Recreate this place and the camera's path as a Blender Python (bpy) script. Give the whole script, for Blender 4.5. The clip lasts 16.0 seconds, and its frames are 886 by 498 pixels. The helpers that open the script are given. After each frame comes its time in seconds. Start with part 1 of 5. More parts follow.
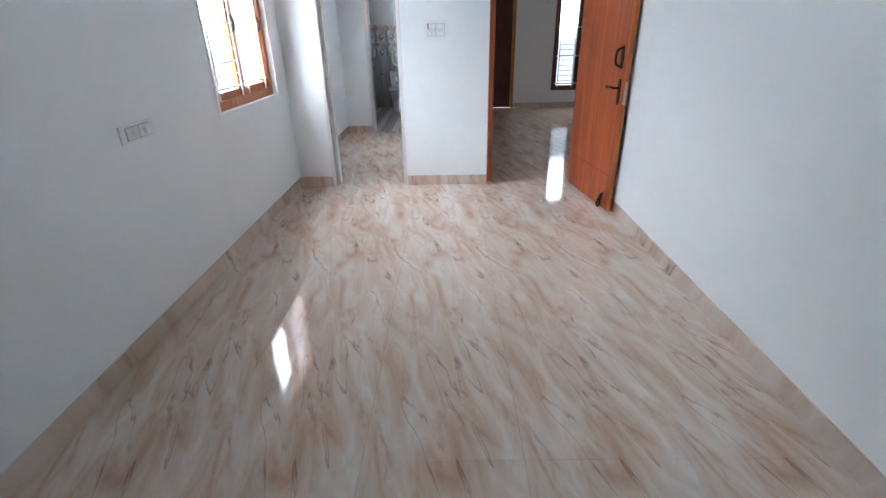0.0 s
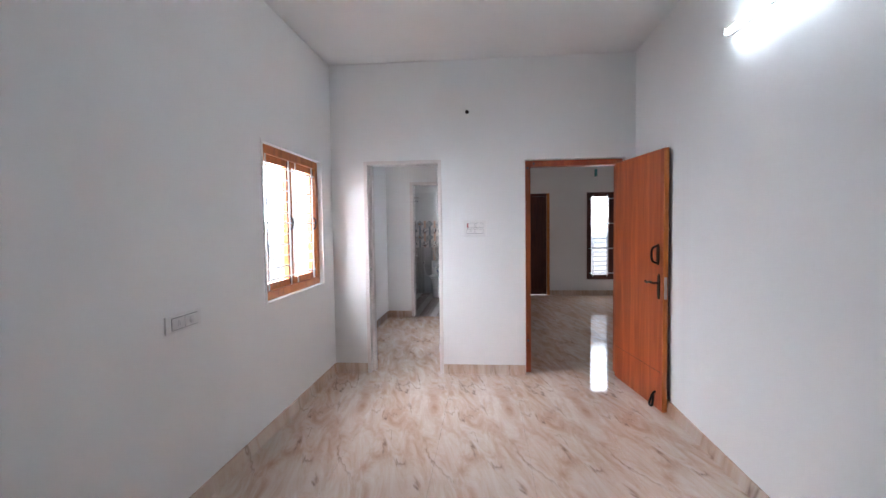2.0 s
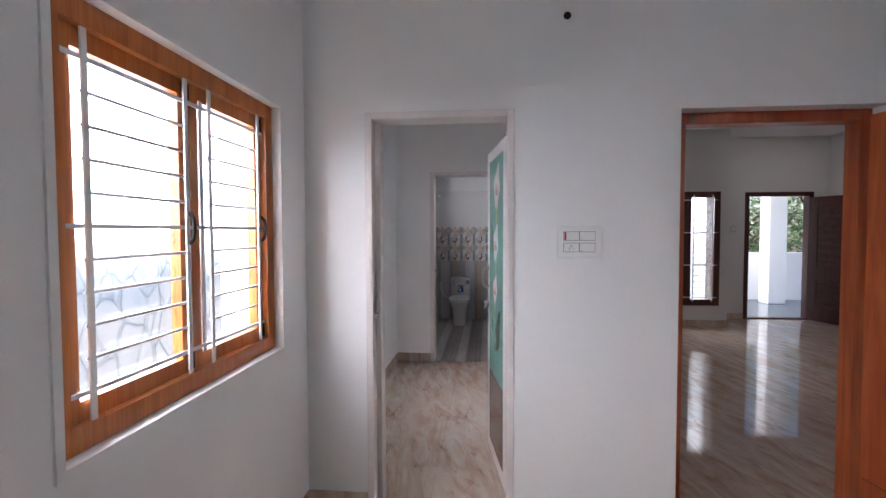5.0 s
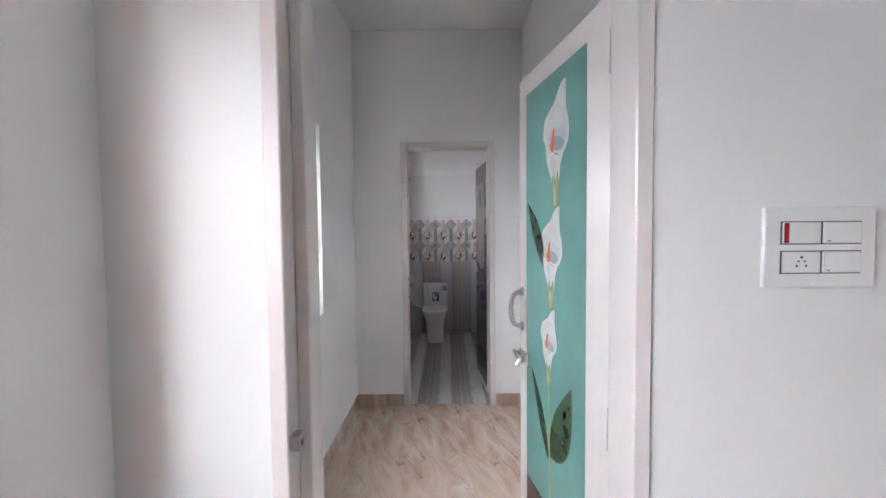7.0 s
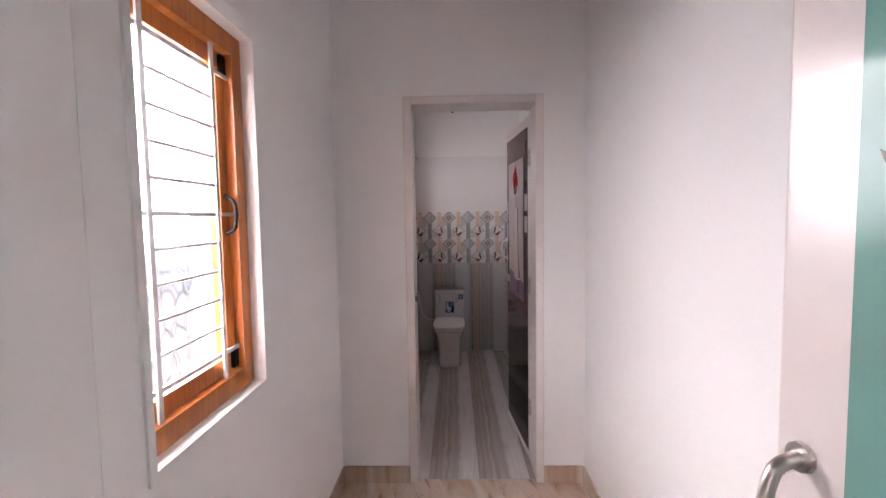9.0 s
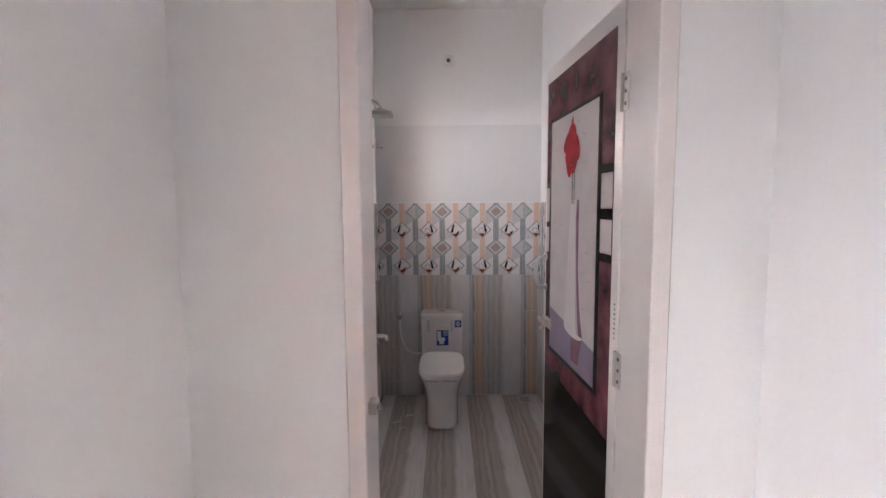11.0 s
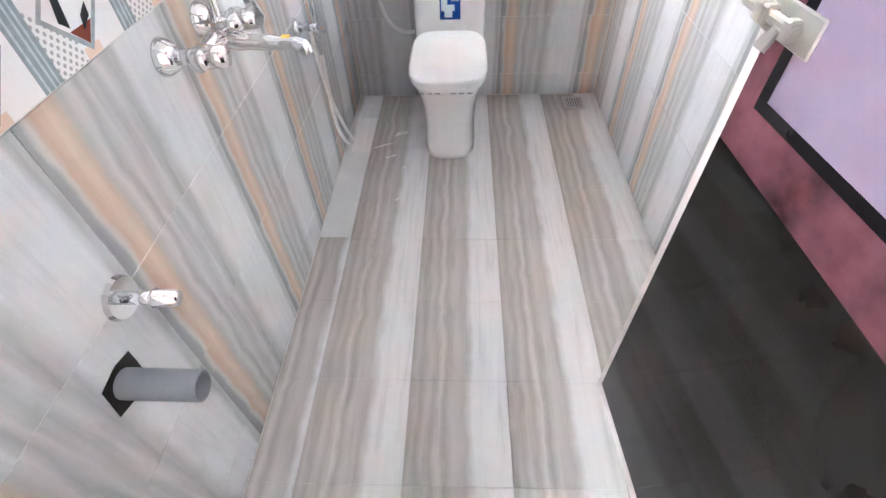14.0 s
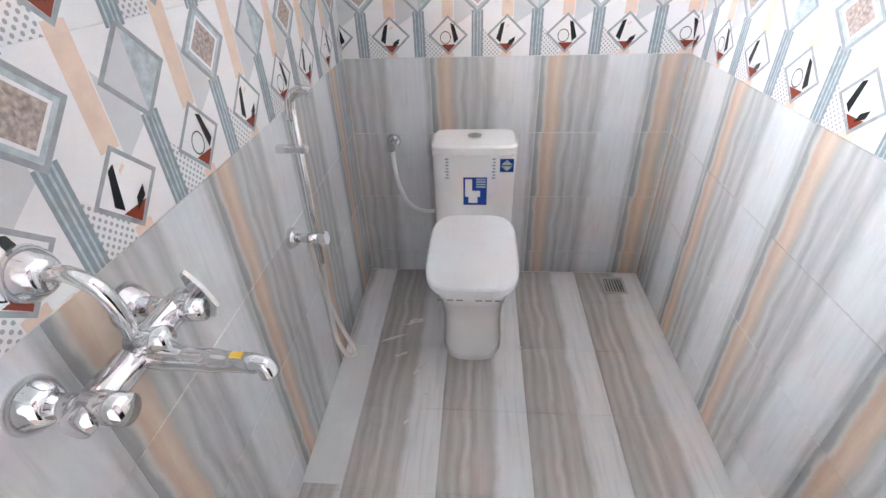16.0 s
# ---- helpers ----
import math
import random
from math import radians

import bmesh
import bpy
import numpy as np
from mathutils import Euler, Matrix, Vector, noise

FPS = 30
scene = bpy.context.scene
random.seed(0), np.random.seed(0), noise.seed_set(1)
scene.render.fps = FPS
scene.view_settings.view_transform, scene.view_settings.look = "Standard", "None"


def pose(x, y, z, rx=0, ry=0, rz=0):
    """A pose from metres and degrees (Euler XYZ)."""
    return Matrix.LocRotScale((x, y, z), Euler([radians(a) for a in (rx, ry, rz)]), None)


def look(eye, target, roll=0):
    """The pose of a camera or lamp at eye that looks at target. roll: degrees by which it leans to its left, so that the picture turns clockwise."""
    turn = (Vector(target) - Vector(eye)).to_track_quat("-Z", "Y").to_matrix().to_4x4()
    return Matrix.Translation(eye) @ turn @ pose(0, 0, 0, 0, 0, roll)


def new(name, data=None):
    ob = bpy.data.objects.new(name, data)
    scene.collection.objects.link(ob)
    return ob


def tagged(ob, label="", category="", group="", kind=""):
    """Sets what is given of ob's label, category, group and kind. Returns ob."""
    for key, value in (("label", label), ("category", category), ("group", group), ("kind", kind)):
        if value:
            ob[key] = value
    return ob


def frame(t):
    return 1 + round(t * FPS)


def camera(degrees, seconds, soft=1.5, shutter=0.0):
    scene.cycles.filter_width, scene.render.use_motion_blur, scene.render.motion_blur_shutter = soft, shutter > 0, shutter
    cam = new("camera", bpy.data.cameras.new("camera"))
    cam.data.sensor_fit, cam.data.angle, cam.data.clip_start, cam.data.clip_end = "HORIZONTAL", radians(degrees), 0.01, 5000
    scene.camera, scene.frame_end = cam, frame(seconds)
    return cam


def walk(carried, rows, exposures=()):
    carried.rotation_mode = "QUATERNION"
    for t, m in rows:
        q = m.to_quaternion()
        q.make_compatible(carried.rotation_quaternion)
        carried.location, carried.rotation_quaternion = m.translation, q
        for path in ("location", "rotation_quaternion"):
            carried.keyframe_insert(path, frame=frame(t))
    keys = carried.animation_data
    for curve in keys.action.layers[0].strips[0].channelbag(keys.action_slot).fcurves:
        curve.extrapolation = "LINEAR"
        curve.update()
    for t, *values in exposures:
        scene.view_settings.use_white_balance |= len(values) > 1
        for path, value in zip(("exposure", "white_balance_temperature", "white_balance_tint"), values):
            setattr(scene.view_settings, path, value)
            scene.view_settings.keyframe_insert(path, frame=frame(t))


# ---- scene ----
cam = camera(87.5, 16.0)
PATH = [
    (0, (1.536, -4.635, 1.43), (1.504, -2.824, 0.581), -1.1),
    (0.5, (1.543, -4.679, 1.488), (1.531, -2.738, 1.009), -0.8),
    (1, (1.548, -4.685, 1.497), (1.523, -2.702, 1.241), -0.9),
    (1.5, (1.56, -4.665, 1.496), (1.451, -2.674, 1.343), -0.9),
    (2, (1.538, -4.536, 1.481), (1.351, -2.547, 1.379), -0.8),
    (2.5, (1.446, -4.24, 1.495), (1.22, -2.254, 1.419), -1.1),
    (3, (1.39, -3.879, 1.482), (1.113, -1.9, 1.421), -1.2),
    (3.2, (1.364, -3.735, 1.494), (1.073, -1.757, 1.437), -1.0),
    (5.5, (0.88, -2.003, 1.506), (0.732, -0.01, 1.427), -0.2),
    (6, (0.81, -1.62, 1.513), (0.706, 0.376, 1.433), -0.4),
    (6.5, (0.714, -1.282, 1.496), (0.661, 0.716, 1.416), -0.2),
    (7, (0.697, -0.928, 1.498), (0.675, 1.069, 1.398), -0.6),
    (7.5, (0.664, -0.577, 1.518), (0.651, 1.419, 1.391), -1.0),
    (8, (0.634, -0.249, 1.507), (0.609, 1.747, 1.375), -0.9),
    (8.5, (0.608, 0.025, 1.518), (0.561, 2.019, 1.374), -1.1),
    (9, (0.594, 0.304, 1.52), (0.54, 2.299, 1.384), -0.9),
    (9.5, (0.554, 0.593, 1.49), (0.531, 2.589, 1.366), -0.6),
    (9.7, (0.539, 0.72, 1.497), (0.519, 2.716, 1.372), -0.6),
    (11.8, (0.59, 2.372, 1.583), (0.576, 4.338, 1.216), -0.3),
    (12, (0.6, 2.475, 1.573), (0.58, 4.425, 1.131), -1.2),
    (12.5, (0.619, 2.691, 1.494), (0.571, 4.553, 0.766), -1.5),
    (13, (0.585, 2.84, 1.42), (0.532, 5.108, 0.0), -1.8),
    (13.5, (0.57, 2.978, 1.322), (0.518, 4.451, -0.03), -2.0),
    (14.5, (0.587, 3.236, 1.311), (0.465, 4.576, -0.17), -2.9),
    (15, (0.581, 3.383, 1.314), (0.433, 4.773, -0.116), -2.9),
    (15.5, (0.548, 3.572, 1.323), (0.41, 5.057, -0.01), -2.1),
    (16, (0.538, 3.641, 1.378), (0.387, 5.296, 0.264), -2.1),
]
walk(cam, [(t, look(eye, target, roll)) for t, eye, target, roll in PATH],
     exposures=[(0, 2.65, 5500, 5), (1.0, 2.55, 5600, 8), (1.5, 2.5, 5900, 13), (2.0, 2.5, 6000, 14), (3.0, 2.45, 6200, 17), (5.5, 1.85, 6050, 15), (7.5, 2.45, 6150, 13), (8.0, 2.5, 6500, 21), (9.0, 2.3, 6900, 27), (9.7, 2.0, 6700, 23), (10.6, 2.6, 6600, 20), (11.8, 3.25, 6500, 18), (13.0, 4.45, 6150, 11), (14.5, 5.0, 6050, 10), (16.0, 4.6, 6000, 9)])

# ---- light ----
world = bpy.data.worlds.new("sky")
scene.world = world
world.use_nodes = True
wn = world.node_tree
sky = wn.nodes.new("ShaderNodeTexSky")
sky.sky_type, sky.sun_disc = "NISHITA", False
sky.sun_elevation, sky.sun_rotation = radians(55), radians(200)
wn.links.new(sky.outputs[0], wn.nodes["Background"].inputs[0])
wn.nodes["Background"].inputs[1].default_value = 0.05
sun = new("sun", bpy.data.lights.new("sun", "SUN"))
sun.data.energy, sun.data.angle, sun.data.color = 1.3, radians(10), (1.0, 0.95, 0.88)
sun.matrix_world = look((0, 0, 0), (0.35, -0.75, -1.15))
WINDOW_GLOW = 8.5    # high bright sky outside the panes
BATH_WINDOW_WATTS = 6.0
TUBE_GLOW = 8.0
DOWNLIGHT_WATTS = 18.0


# ---- materials ----
def mat(name, color, rough=0.5, metal=0.0, vary=0.06, scale=8.0, bump=0.0, bump_scale=120.0, coat=0.0, transmission=0.0):
    """Plain painted or polished surface with two scales of variation."""
    m = bpy.data.materials.new(name)
    m.use_nodes = True
    nt = m.node_tree
    b = nt.nodes["Principled BSDF"]
    b.inputs["Roughness"].default_value, b.inputs["Metallic"].default_value = rough, metal
    b.inputs["Coat Weight"].default_value = coat
    b.inputs["Transmission Weight"].default_value = transmission
    co = nt.nodes.new("ShaderNodeTexCoord")
    n = nt.nodes.new("ShaderNodeTexNoise")
    n.inputs["Scale"].default_value, n.inputs["Detail"].default_value = scale, 6
    nt.links.new(co.outputs["Object"], n.inputs["Vector"])
    r = nt.nodes.new("ShaderNodeValToRGB")
    r.color_ramp.elements[0].position, r.color_ramp.elements[1].position = 0.3, 0.7
    r.color_ramp.elements[0].color = (*[c * (1 - vary) for c in color], 1)
    r.color_ramp.elements[1].color = (*[min(1, c * (1 + vary)) for c in color], 1)
    nt.links.new(n.outputs["Fac"], r.inputs["Fac"])
    nt.links.new(r.outputs["Color"], b.inputs["Base Color"])
    if bump:
        n2 = nt.nodes.new("ShaderNodeTexNoise")
        n2.inputs["Scale"].default_value, n2.inputs["Detail"].default_value = bump_scale, 4
        nt.links.new(co.outputs["Object"], n2.inputs["Vector"])
        bp = nt.nodes.new("ShaderNodeBump")
        bp.inputs["Strength"].default_value, bp.inputs["Distance"].default_value = bump, 0.004
        nt.links.new(n2.outputs["Fac"], bp.inputs["Height"])
        nt.links.new(bp.outputs["Normal"], b.inputs["Normal"])
    return m


def ramp(nt, stops, interpolation="LINEAR"):
    r = nt.nodes.new("ShaderNodeValToRGB")
    r.color_ramp.interpolation = interpolation
    while len(r.color_ramp.elements) < len(stops):
        r.color_ramp.elements.new(0.5)
    for e, (p, c) in zip(r.color_ramp.elements, stops):
        e.position, e.color = p, (*c, 1)
    return r


def node(nt, kind, **inputs):
    n = nt.nodes.new(kind)
    for k, v in inputs.items():
        n.inputs[k].default_value = v
    return n


def mapped(nt, rot=(0, 0, 0), scale=(1, 1, 1), random_shift=0.0):
    """Own-object coordinates, turned and stretched, shifted a little from piece to piece."""
    co = nt.nodes.new("ShaderNodeTexCoord")
    mp = nt.nodes.new("ShaderNodeMapping")
    mp.inputs["Rotation"].default_value = [radians(a) for a in rot]
    mp.inputs["Scale"].default_value = scale
    nt.links.new(co.outputs["Object"], mp.inputs["Vector"])
    if random_shift:
        oi = nt.nodes.new("ShaderNodeObjectInfo")
        mu = nt.nodes.new("ShaderNodeMath")
        mu.operation = "MULTIPLY"
        mu.inputs[1].default_value = random_shift
        nt.links.new(oi.outputs["Random"], mu.inputs[0])
        nt.links.new(mu.outputs[0], mp.inputs["Location"])
    return mp


def marble_mat():
    """Glossy beige marble-look floor tile: slanting tan clouds and thin brown veins that run on from tile to tile."""
    m = bpy.data.materials.new("beige_marble_tile")
    m.use_nodes = True
    nt = m.node_tree
    b = nt.nodes["Principled BSDF"]
    b.inputs["Roughness"].default_value = 0.06
    L = nt.links.new
    place = nt.nodes.new("ShaderNodeNewGeometry")
    sx = nt.nodes.new("ShaderNodeSeparateXYZ")
    L(place.outputs["Position"], sx.inputs[0])

    def calc(op, a, b_, c=None):
        n = nt.nodes.new("ShaderNodeMath")
        n.operation = op
        for i, v in enumerate((a, b_, c)):
            if v is None:
                continue
            if isinstance(v, (int, float)):
                n.inputs[i].default_value = v
            else:
                L(v, n.inputs[i])
        return n.outputs[0]

    def rolled(lean, radius, along):
        """The print wraps round in one tile's width, so neighbours join without a step."""
        turn = calc("MULTIPLY", calc("MULTIPLY_ADD", sx.outputs[1], lean, sx.outputs[0]), 2 * math.pi / 0.6)
        cb = nt.nodes.new("ShaderNodeCombineXYZ")
        L(calc("MULTIPLY", calc("COSINE", turn, 0.0), radius), cb.inputs[0])
        L(calc("MULTIPLY", calc("SINE", turn, 0.0), radius), cb.inputs[1])
        L(calc("MULTIPLY_ADD", sx.outputs[1], along, sx.outputs[2]), cb.inputs[2])
        return cb.outputs[0]

    n1 = node(nt, "ShaderNodeTexNoise", Scale=1.0, Detail=7.0, Roughness=0.62, Distortion=0.9)
    L(rolled(0.22, 0.72, 2.1), n1.inputs["Vector"])
    r1 = ramp(nt, [(0.28, (0.47, 0.295, 0.20)), (0.41, (0.57, 0.405, 0.305)), (0.50, (0.63, 0.485, 0.395)), (0.58, (0.66, 0.54, 0.46)), (0.70, (0.74, 0.64, 0.57))])
    L(n1.outputs["Fac"], r1.inputs["Fac"])
    n2 = node(nt, "ShaderNodeTexNoise", Scale=1.0, Detail=4.0, Roughness=0.5, Distortion=0.35)
    L(rolled(0.30, 0.62, 1.3), n2.inputs["Vector"])
    r2 = ramp(nt, [(0.0, (0, 0, 0)), (0.470, (0, 0, 0)), (0.486, (0.22, 0.22, 0.22)), (0.496, (0.7, 0.7, 0.7)), (0.506, (0, 0, 0)), (1.0, (0, 0, 0))])
    L(n2.outputs["Fac"], r2.inputs["Fac"])
    n3 = node(nt, "ShaderNodeTexNoise", Scale=1.0, Detail=3.0)
    L(rolled(0.1, 0.7, 4.5), n3.inputs["Vector"])
    r3 = ramp(nt, [(0.44, (0, 0, 0)), (0.62, (1, 1, 1))])
    L(n3.outputs["Fac"], r3.inputs["Fac"])
    mx = nt.nodes.new("ShaderNodeMix")
    mx.data_type = "RGBA"
    L(calc("MULTIPLY", r2.outputs["Color"], r3.outputs["Color"]), mx.inputs[0])
    L(r1.outputs["Color"], mx.inputs[6])
    mx.inputs[7].default_value = (0.19, 0.11, 0.075, 1)
    L(mx.outputs[2], b.inputs["Base Color"])
    return m


def streak_mat(name, stops, width, rough=0.15, shift=0.0, running=False):
    """Printed stone streaks that run along the tile's y axis, coloured across its x axis."""
    m = bpy.data.materials.new(name)
    m.use_nodes = True
    nt = m.node_tree
    L = nt.links.new
    b = nt.nodes["Principled BSDF"]
    b.inputs["Roughness"].default_value = rough
    mp = mapped(nt, scale=(9, 5, 1), random_shift=shift)
    nz = node(nt, "ShaderNodeTexNoise", Scale=1.0, Detail=5.0, Roughness=0.6, Distortion=0.3)
    L(mp.outputs[0], nz.inputs["Vector"])
    co = nt.nodes.new("ShaderNodeTexCoord")
    sx = nt.nodes.new("ShaderNodeSeparateXYZ")
    L(co.outputs["Object"], sx.inputs[0])
    ma = nt.nodes.new("ShaderNodeMath")
    ma.operation = "MULTIPLY_ADD"
    L(nz.outputs["Fac"], ma.inputs[0])
    ma.inputs[1].default_value = 0.055
    L(sx.outputs[0], ma.inputs[2])
    dv = nt.nodes.new("ShaderNodeMath")
    dv.operation = "MULTIPLY_ADD"
    L(ma.outputs[0], dv.inputs[0])
    dv.inputs[1].default_value, dv.inputs[2].default_value = 1 / width, -0.0275 / width
    r = ramp(nt, stops)
    L(dv.outputs[0], r.inputs["Fac"])
    mp2 = mapped(nt, scale=(48, 3.2, 1))
    n2 = node(nt, "ShaderNodeTexNoise", Scale=1.0, Detail=4.0, Distortion=0.4)
    L(mp2.outputs[0], n2.inputs["Vector"])
    r2 = ramp(nt, [(0.32, (0.90, 0.89, 0.885)), (0.46, (1.0, 1.0, 1.0)), (0.65, (1.05, 1.05, 1.05))])
    L(n2.outputs["Fac"], r2.inputs["Fac"])
    if running:    # grain goes on from tile to tile
        place = nt.nodes.new("ShaderNodeNewGeometry")
        for m_ in (mp, mp2):
            L(place.outputs["Position"], m_.inputs["Vector"])
    mx = nt.nodes.new("ShaderNodeMix")
    mx.data_type, mx.blend_type = "RGBA", "MULTIPLY"
    mx.inputs[0].default_value = 1
    L(r.outputs["Color"], mx.inputs[6])
    L(r2.outputs["Color"], mx.inputs[7])
    L(mx.outputs[2], b.inputs["Base Color"])
    return m


def wood_mat(name, dark, light, rough=0.35, grain=1.0):
    """Varnished timber with grain along z."""
    m = bpy.data.materials.new(name)
    m.use_nodes = True
    nt = m.node_tree
    L = nt.links.new
    b = nt.nodes["Principled BSDF"]
    b.inputs["Roughness"].default_value = rough
    mp = mapped(nt, scale=(16 * grain, 16 * grain, 1.2 * grain), random_shift=9)
    n = node(nt, "ShaderNodeTexNoise", Scale=1.0, Detail=6.0, Distortion=1.2)
    L(mp.outputs[0], n.inputs["Vector"])
    r = ramp(nt, [(0.3, dark), (0.5, [(a + c) / 2 for a, c in zip(dark, light)]), (0.7, light)])
    L(n.outputs["Fac"], r.inputs["Fac"])
    mp2 = mapped(nt, scale=(140, 140, 4))
    n2 = node(nt, "ShaderNodeTexNoise", Scale=1.0, Detail=3.0)
    L(mp2.outputs[0], n2.inputs["Vector"])
    r2 = ramp(nt, [(0.35, (0.82, 0.8, 0.78)), (0.6, (1, 1, 1))])
    L(n2.outputs["Fac"], r2.inputs["Fac"])
    mx = nt.nodes.new("ShaderNodeMix")
    mx.data_type, mx.blend_type = "RGBA", "MULTIPLY"
    mx.inputs[0].default_value = 1
    L(r.outputs["Color"], mx.inputs[6])
    L(r2.outputs["Color"], mx.inputs[7])
    L(mx.outputs[2], b.inputs["Base Color"])
    bp = node(nt, "ShaderNodeBump", Strength=0.12, Distance=0.002)
    L(n2.outputs["Fac"], bp.inputs["Height"])
    L(bp.outputs["Normal"], b.inputs["Normal"])
    return m


def glass_mat():
    """Frosted figured glass with leaf-like ridges: lets daylight through, softened."""
    m = bpy.data.materials.new("figured_glass")
    m.use_nodes = True
    nt = m.node_tree
    L = nt.links.new
    out = nt.nodes["Material Output"]
    nt.nodes.remove(nt.nodes["Principled BSDF"])
    mp = mapped(nt, scale=(9, 9, 5.5))
    nz = node(nt, "ShaderNodeTexNoise", Scale=0.8, Detail=2.0)
    L(mp.outputs[0], nz.inputs["Vector"])
    ad = nt.nodes.new("ShaderNodeMix")
    ad.data_type = "RGBA"
    ad.inputs[0].default_value = 0.45
    L(mp.outputs[0], ad.inputs[6])
    L(nz.outputs["Color"], ad.inputs[7])
    vo = nt.nodes.new("ShaderNodeTexVoronoi")
    vo.feature = "DISTANCE_TO_EDGE"
    vo.inputs["Scale"].default_value = 2.6
    L(ad.outputs[2], vo.inputs["Vector"])
    r = ramp(nt, [(0.0, (0.62, 0.65, 0.67)), (0.022, (0.9, 0.92, 0.93)), (0.10, (0.97, 0.98, 0.98))])
    L(vo.outputs["Distance"], r.inputs["Fac"])
    tr = nt.nodes.new("ShaderNodeBsdfTransparent")
    L(r.outputs["Color"], tr.inputs[0])
    gl = node(nt, "ShaderNodeBsdfGlossy", Roughness=0.12)
    bp = node(nt, "ShaderNodeBump", Strength=0.5, Distance=0.003)
    L(vo.outputs["Distance"], bp.inputs["Height"])
    L(bp.outputs["Normal"], gl.inputs["Normal"])
    mx = nt.nodes.new("ShaderNodeMixShader")
    mx.inputs[0].default_value = 0.05
    L(tr.outputs[0], mx.inputs[1])
    L(gl.outputs[0], mx.inputs[2])
    L(mx.outputs[0], out.inputs["Surface"])
    return m


def glow_mat(name, color, strength):
    m = bpy.data.materials.new(name)
    m.use_nodes = True
    nt = m.node_tree
    b = nt.nodes["Principled BSDF"]
    b.inputs["Base Color"].default_value = (*color, 1)
    b.inputs["Emission Color"].default_value = (*color, 1)
    b.inputs["Emission Strength"].default_value = strength
    return m


def daylight_mat(strength):
    """Distance seen through frosted panes: bright sky above, paler houses and ground haze below."""
    m = bpy.data.materials.new("daylight_backdrop")
    m.use_nodes = True
    nt = m.node_tree
    L = nt.links.new
    nt.nodes.remove(nt.nodes["Principled BSDF"])
    co = nt.nodes.new("ShaderNodeTexCoord")
    sx = nt.nodes.new("ShaderNodeSeparateXYZ")
    L(co.outputs["Object"], sx.inputs[0])
    nz = node(nt, "ShaderNodeTexNoise", Scale=1.6, Detail=3.0)
    L(co.outputs["Object"], nz.inputs["Vector"])
    ma = nt.nodes.new("ShaderNodeMath")
    ma.operation = "MULTIPLY_ADD"
    L(nz.outputs["Fac"], ma.inputs[0])
    ma.inputs[1].default_value = 0.6
    L(sx.outputs[2], ma.inputs[2])
    dv = nt.nodes.new("ShaderNodeMath")
    dv.operation = "DIVIDE"
    L(ma.outputs[0], dv.inputs[0])
    dv.inputs[1].default_value = 9.0
    low = [(0.0, (0.24, 0.235, 0.23)), (0.13, (0.26, 0.255, 0.26)), (0.155, (0.20, 0.22, 0.25)), (0.175, (0.45, 0.48, 0.5))]
    r = ramp(nt, [(p, [c / strength for c in col]) for p, col in low] + [(0.22, (0.75, 0.77, 0.8)), (0.32, (1.0, 1.0, 1.0)), (0.6, (0.8, 0.82, 0.85)), (1.0, (0.7, 0.72, 0.75))])
    L(dv.outputs[0], r.inputs["Fac"])
    em = node(nt, "ShaderNodeEmission", Strength=strength)
    L(r.outputs["Color"], em.inputs[0])
    L(em.outputs[0], nt.nodes["Material Output"].inputs["Surface"])
    return m


def dots_mat():
    """White glaze with a grid of small grey printed dots."""
    m = mat("dotted_glaze", (0.70, 0.68, 0.66), 0.18)
    nt = m.node_tree
    L = nt.links.new
    b = nt.nodes["Principled BSDF"]
    mp = mapped(nt, rot=(0, 0, 45), scale=(95, 95, 95))
    fr = nt.nodes.new("ShaderNodeVectorMath")
    fr.operation = "FRACTION"
    L(mp.outputs[0], fr.inputs[0])
    sx = nt.nodes.new("ShaderNodeSeparateXYZ")
    L(fr.outputs[0], sx.inputs[0])
    cb = nt.nodes.new("ShaderNodeCombineXYZ")
    L(sx.outputs[0], cb.inputs[0])
    L(sx.outputs[1], cb.inputs[1])
    ds = nt.nodes.new("ShaderNodeVectorMath")
    ds.operation = "DISTANCE"
    ds.inputs[1].default_value = (0.5, 0.5, 0)
    L(cb.outputs[0], ds.inputs[0])
    r = ramp(nt, [(0.26, (0.36, 0.35, 0.35)), (0.32, (0.72, 0.70, 0.69))])
    L(ds.outputs["Value"], r.inputs["Fac"])
    L(r.outputs["Color"], b.inputs["Base Color"])
    return m


PLASTER = mat("white_wall_paint", (0.82, 0.815, 0.81), 0.55, vary=0.02, scale=1.3, bump=0.05, bump_scale=60)
PLASTER_LOW = mat("grey_white_plaster", (0.74, 0.735, 0.73), 0.55, vary=0.02, scale=1.3, bump=0.05, bump_scale=60)
CEILING = mat("ceiling_paint", (0.80, 0.795, 0.79), 0.6, vary=0.02, scale=1.0, bump=0.04, bump_scale=50)
MARBLE = marble_mat()
GROUT = mat("grout", (0.52, 0.46, 0.41), 0.7)
GROUT_GREY = mat("grey_grout", (0.66, 0.65, 0.63), 0.7)
CONCRETE = mat("concrete", (0.4, 0.39, 0.38), 0.8, vary=0.15, bump=0.3)
TEAK = wood_mat("orange_teak", (0.42, 0.115, 0.024), (0.64, 0.215, 0.048), 0.32)
DOORWOOD = wood_mat("red_brown_veneer", (0.32, 0.055, 0.016), (0.58, 0.14, 0.04), 0.38, 0.7)
DARKWOOD = wood_mat("dark_red_wood", (0.055, 0.012, 0.008), (0.12, 0.03, 0.018), 0.4)
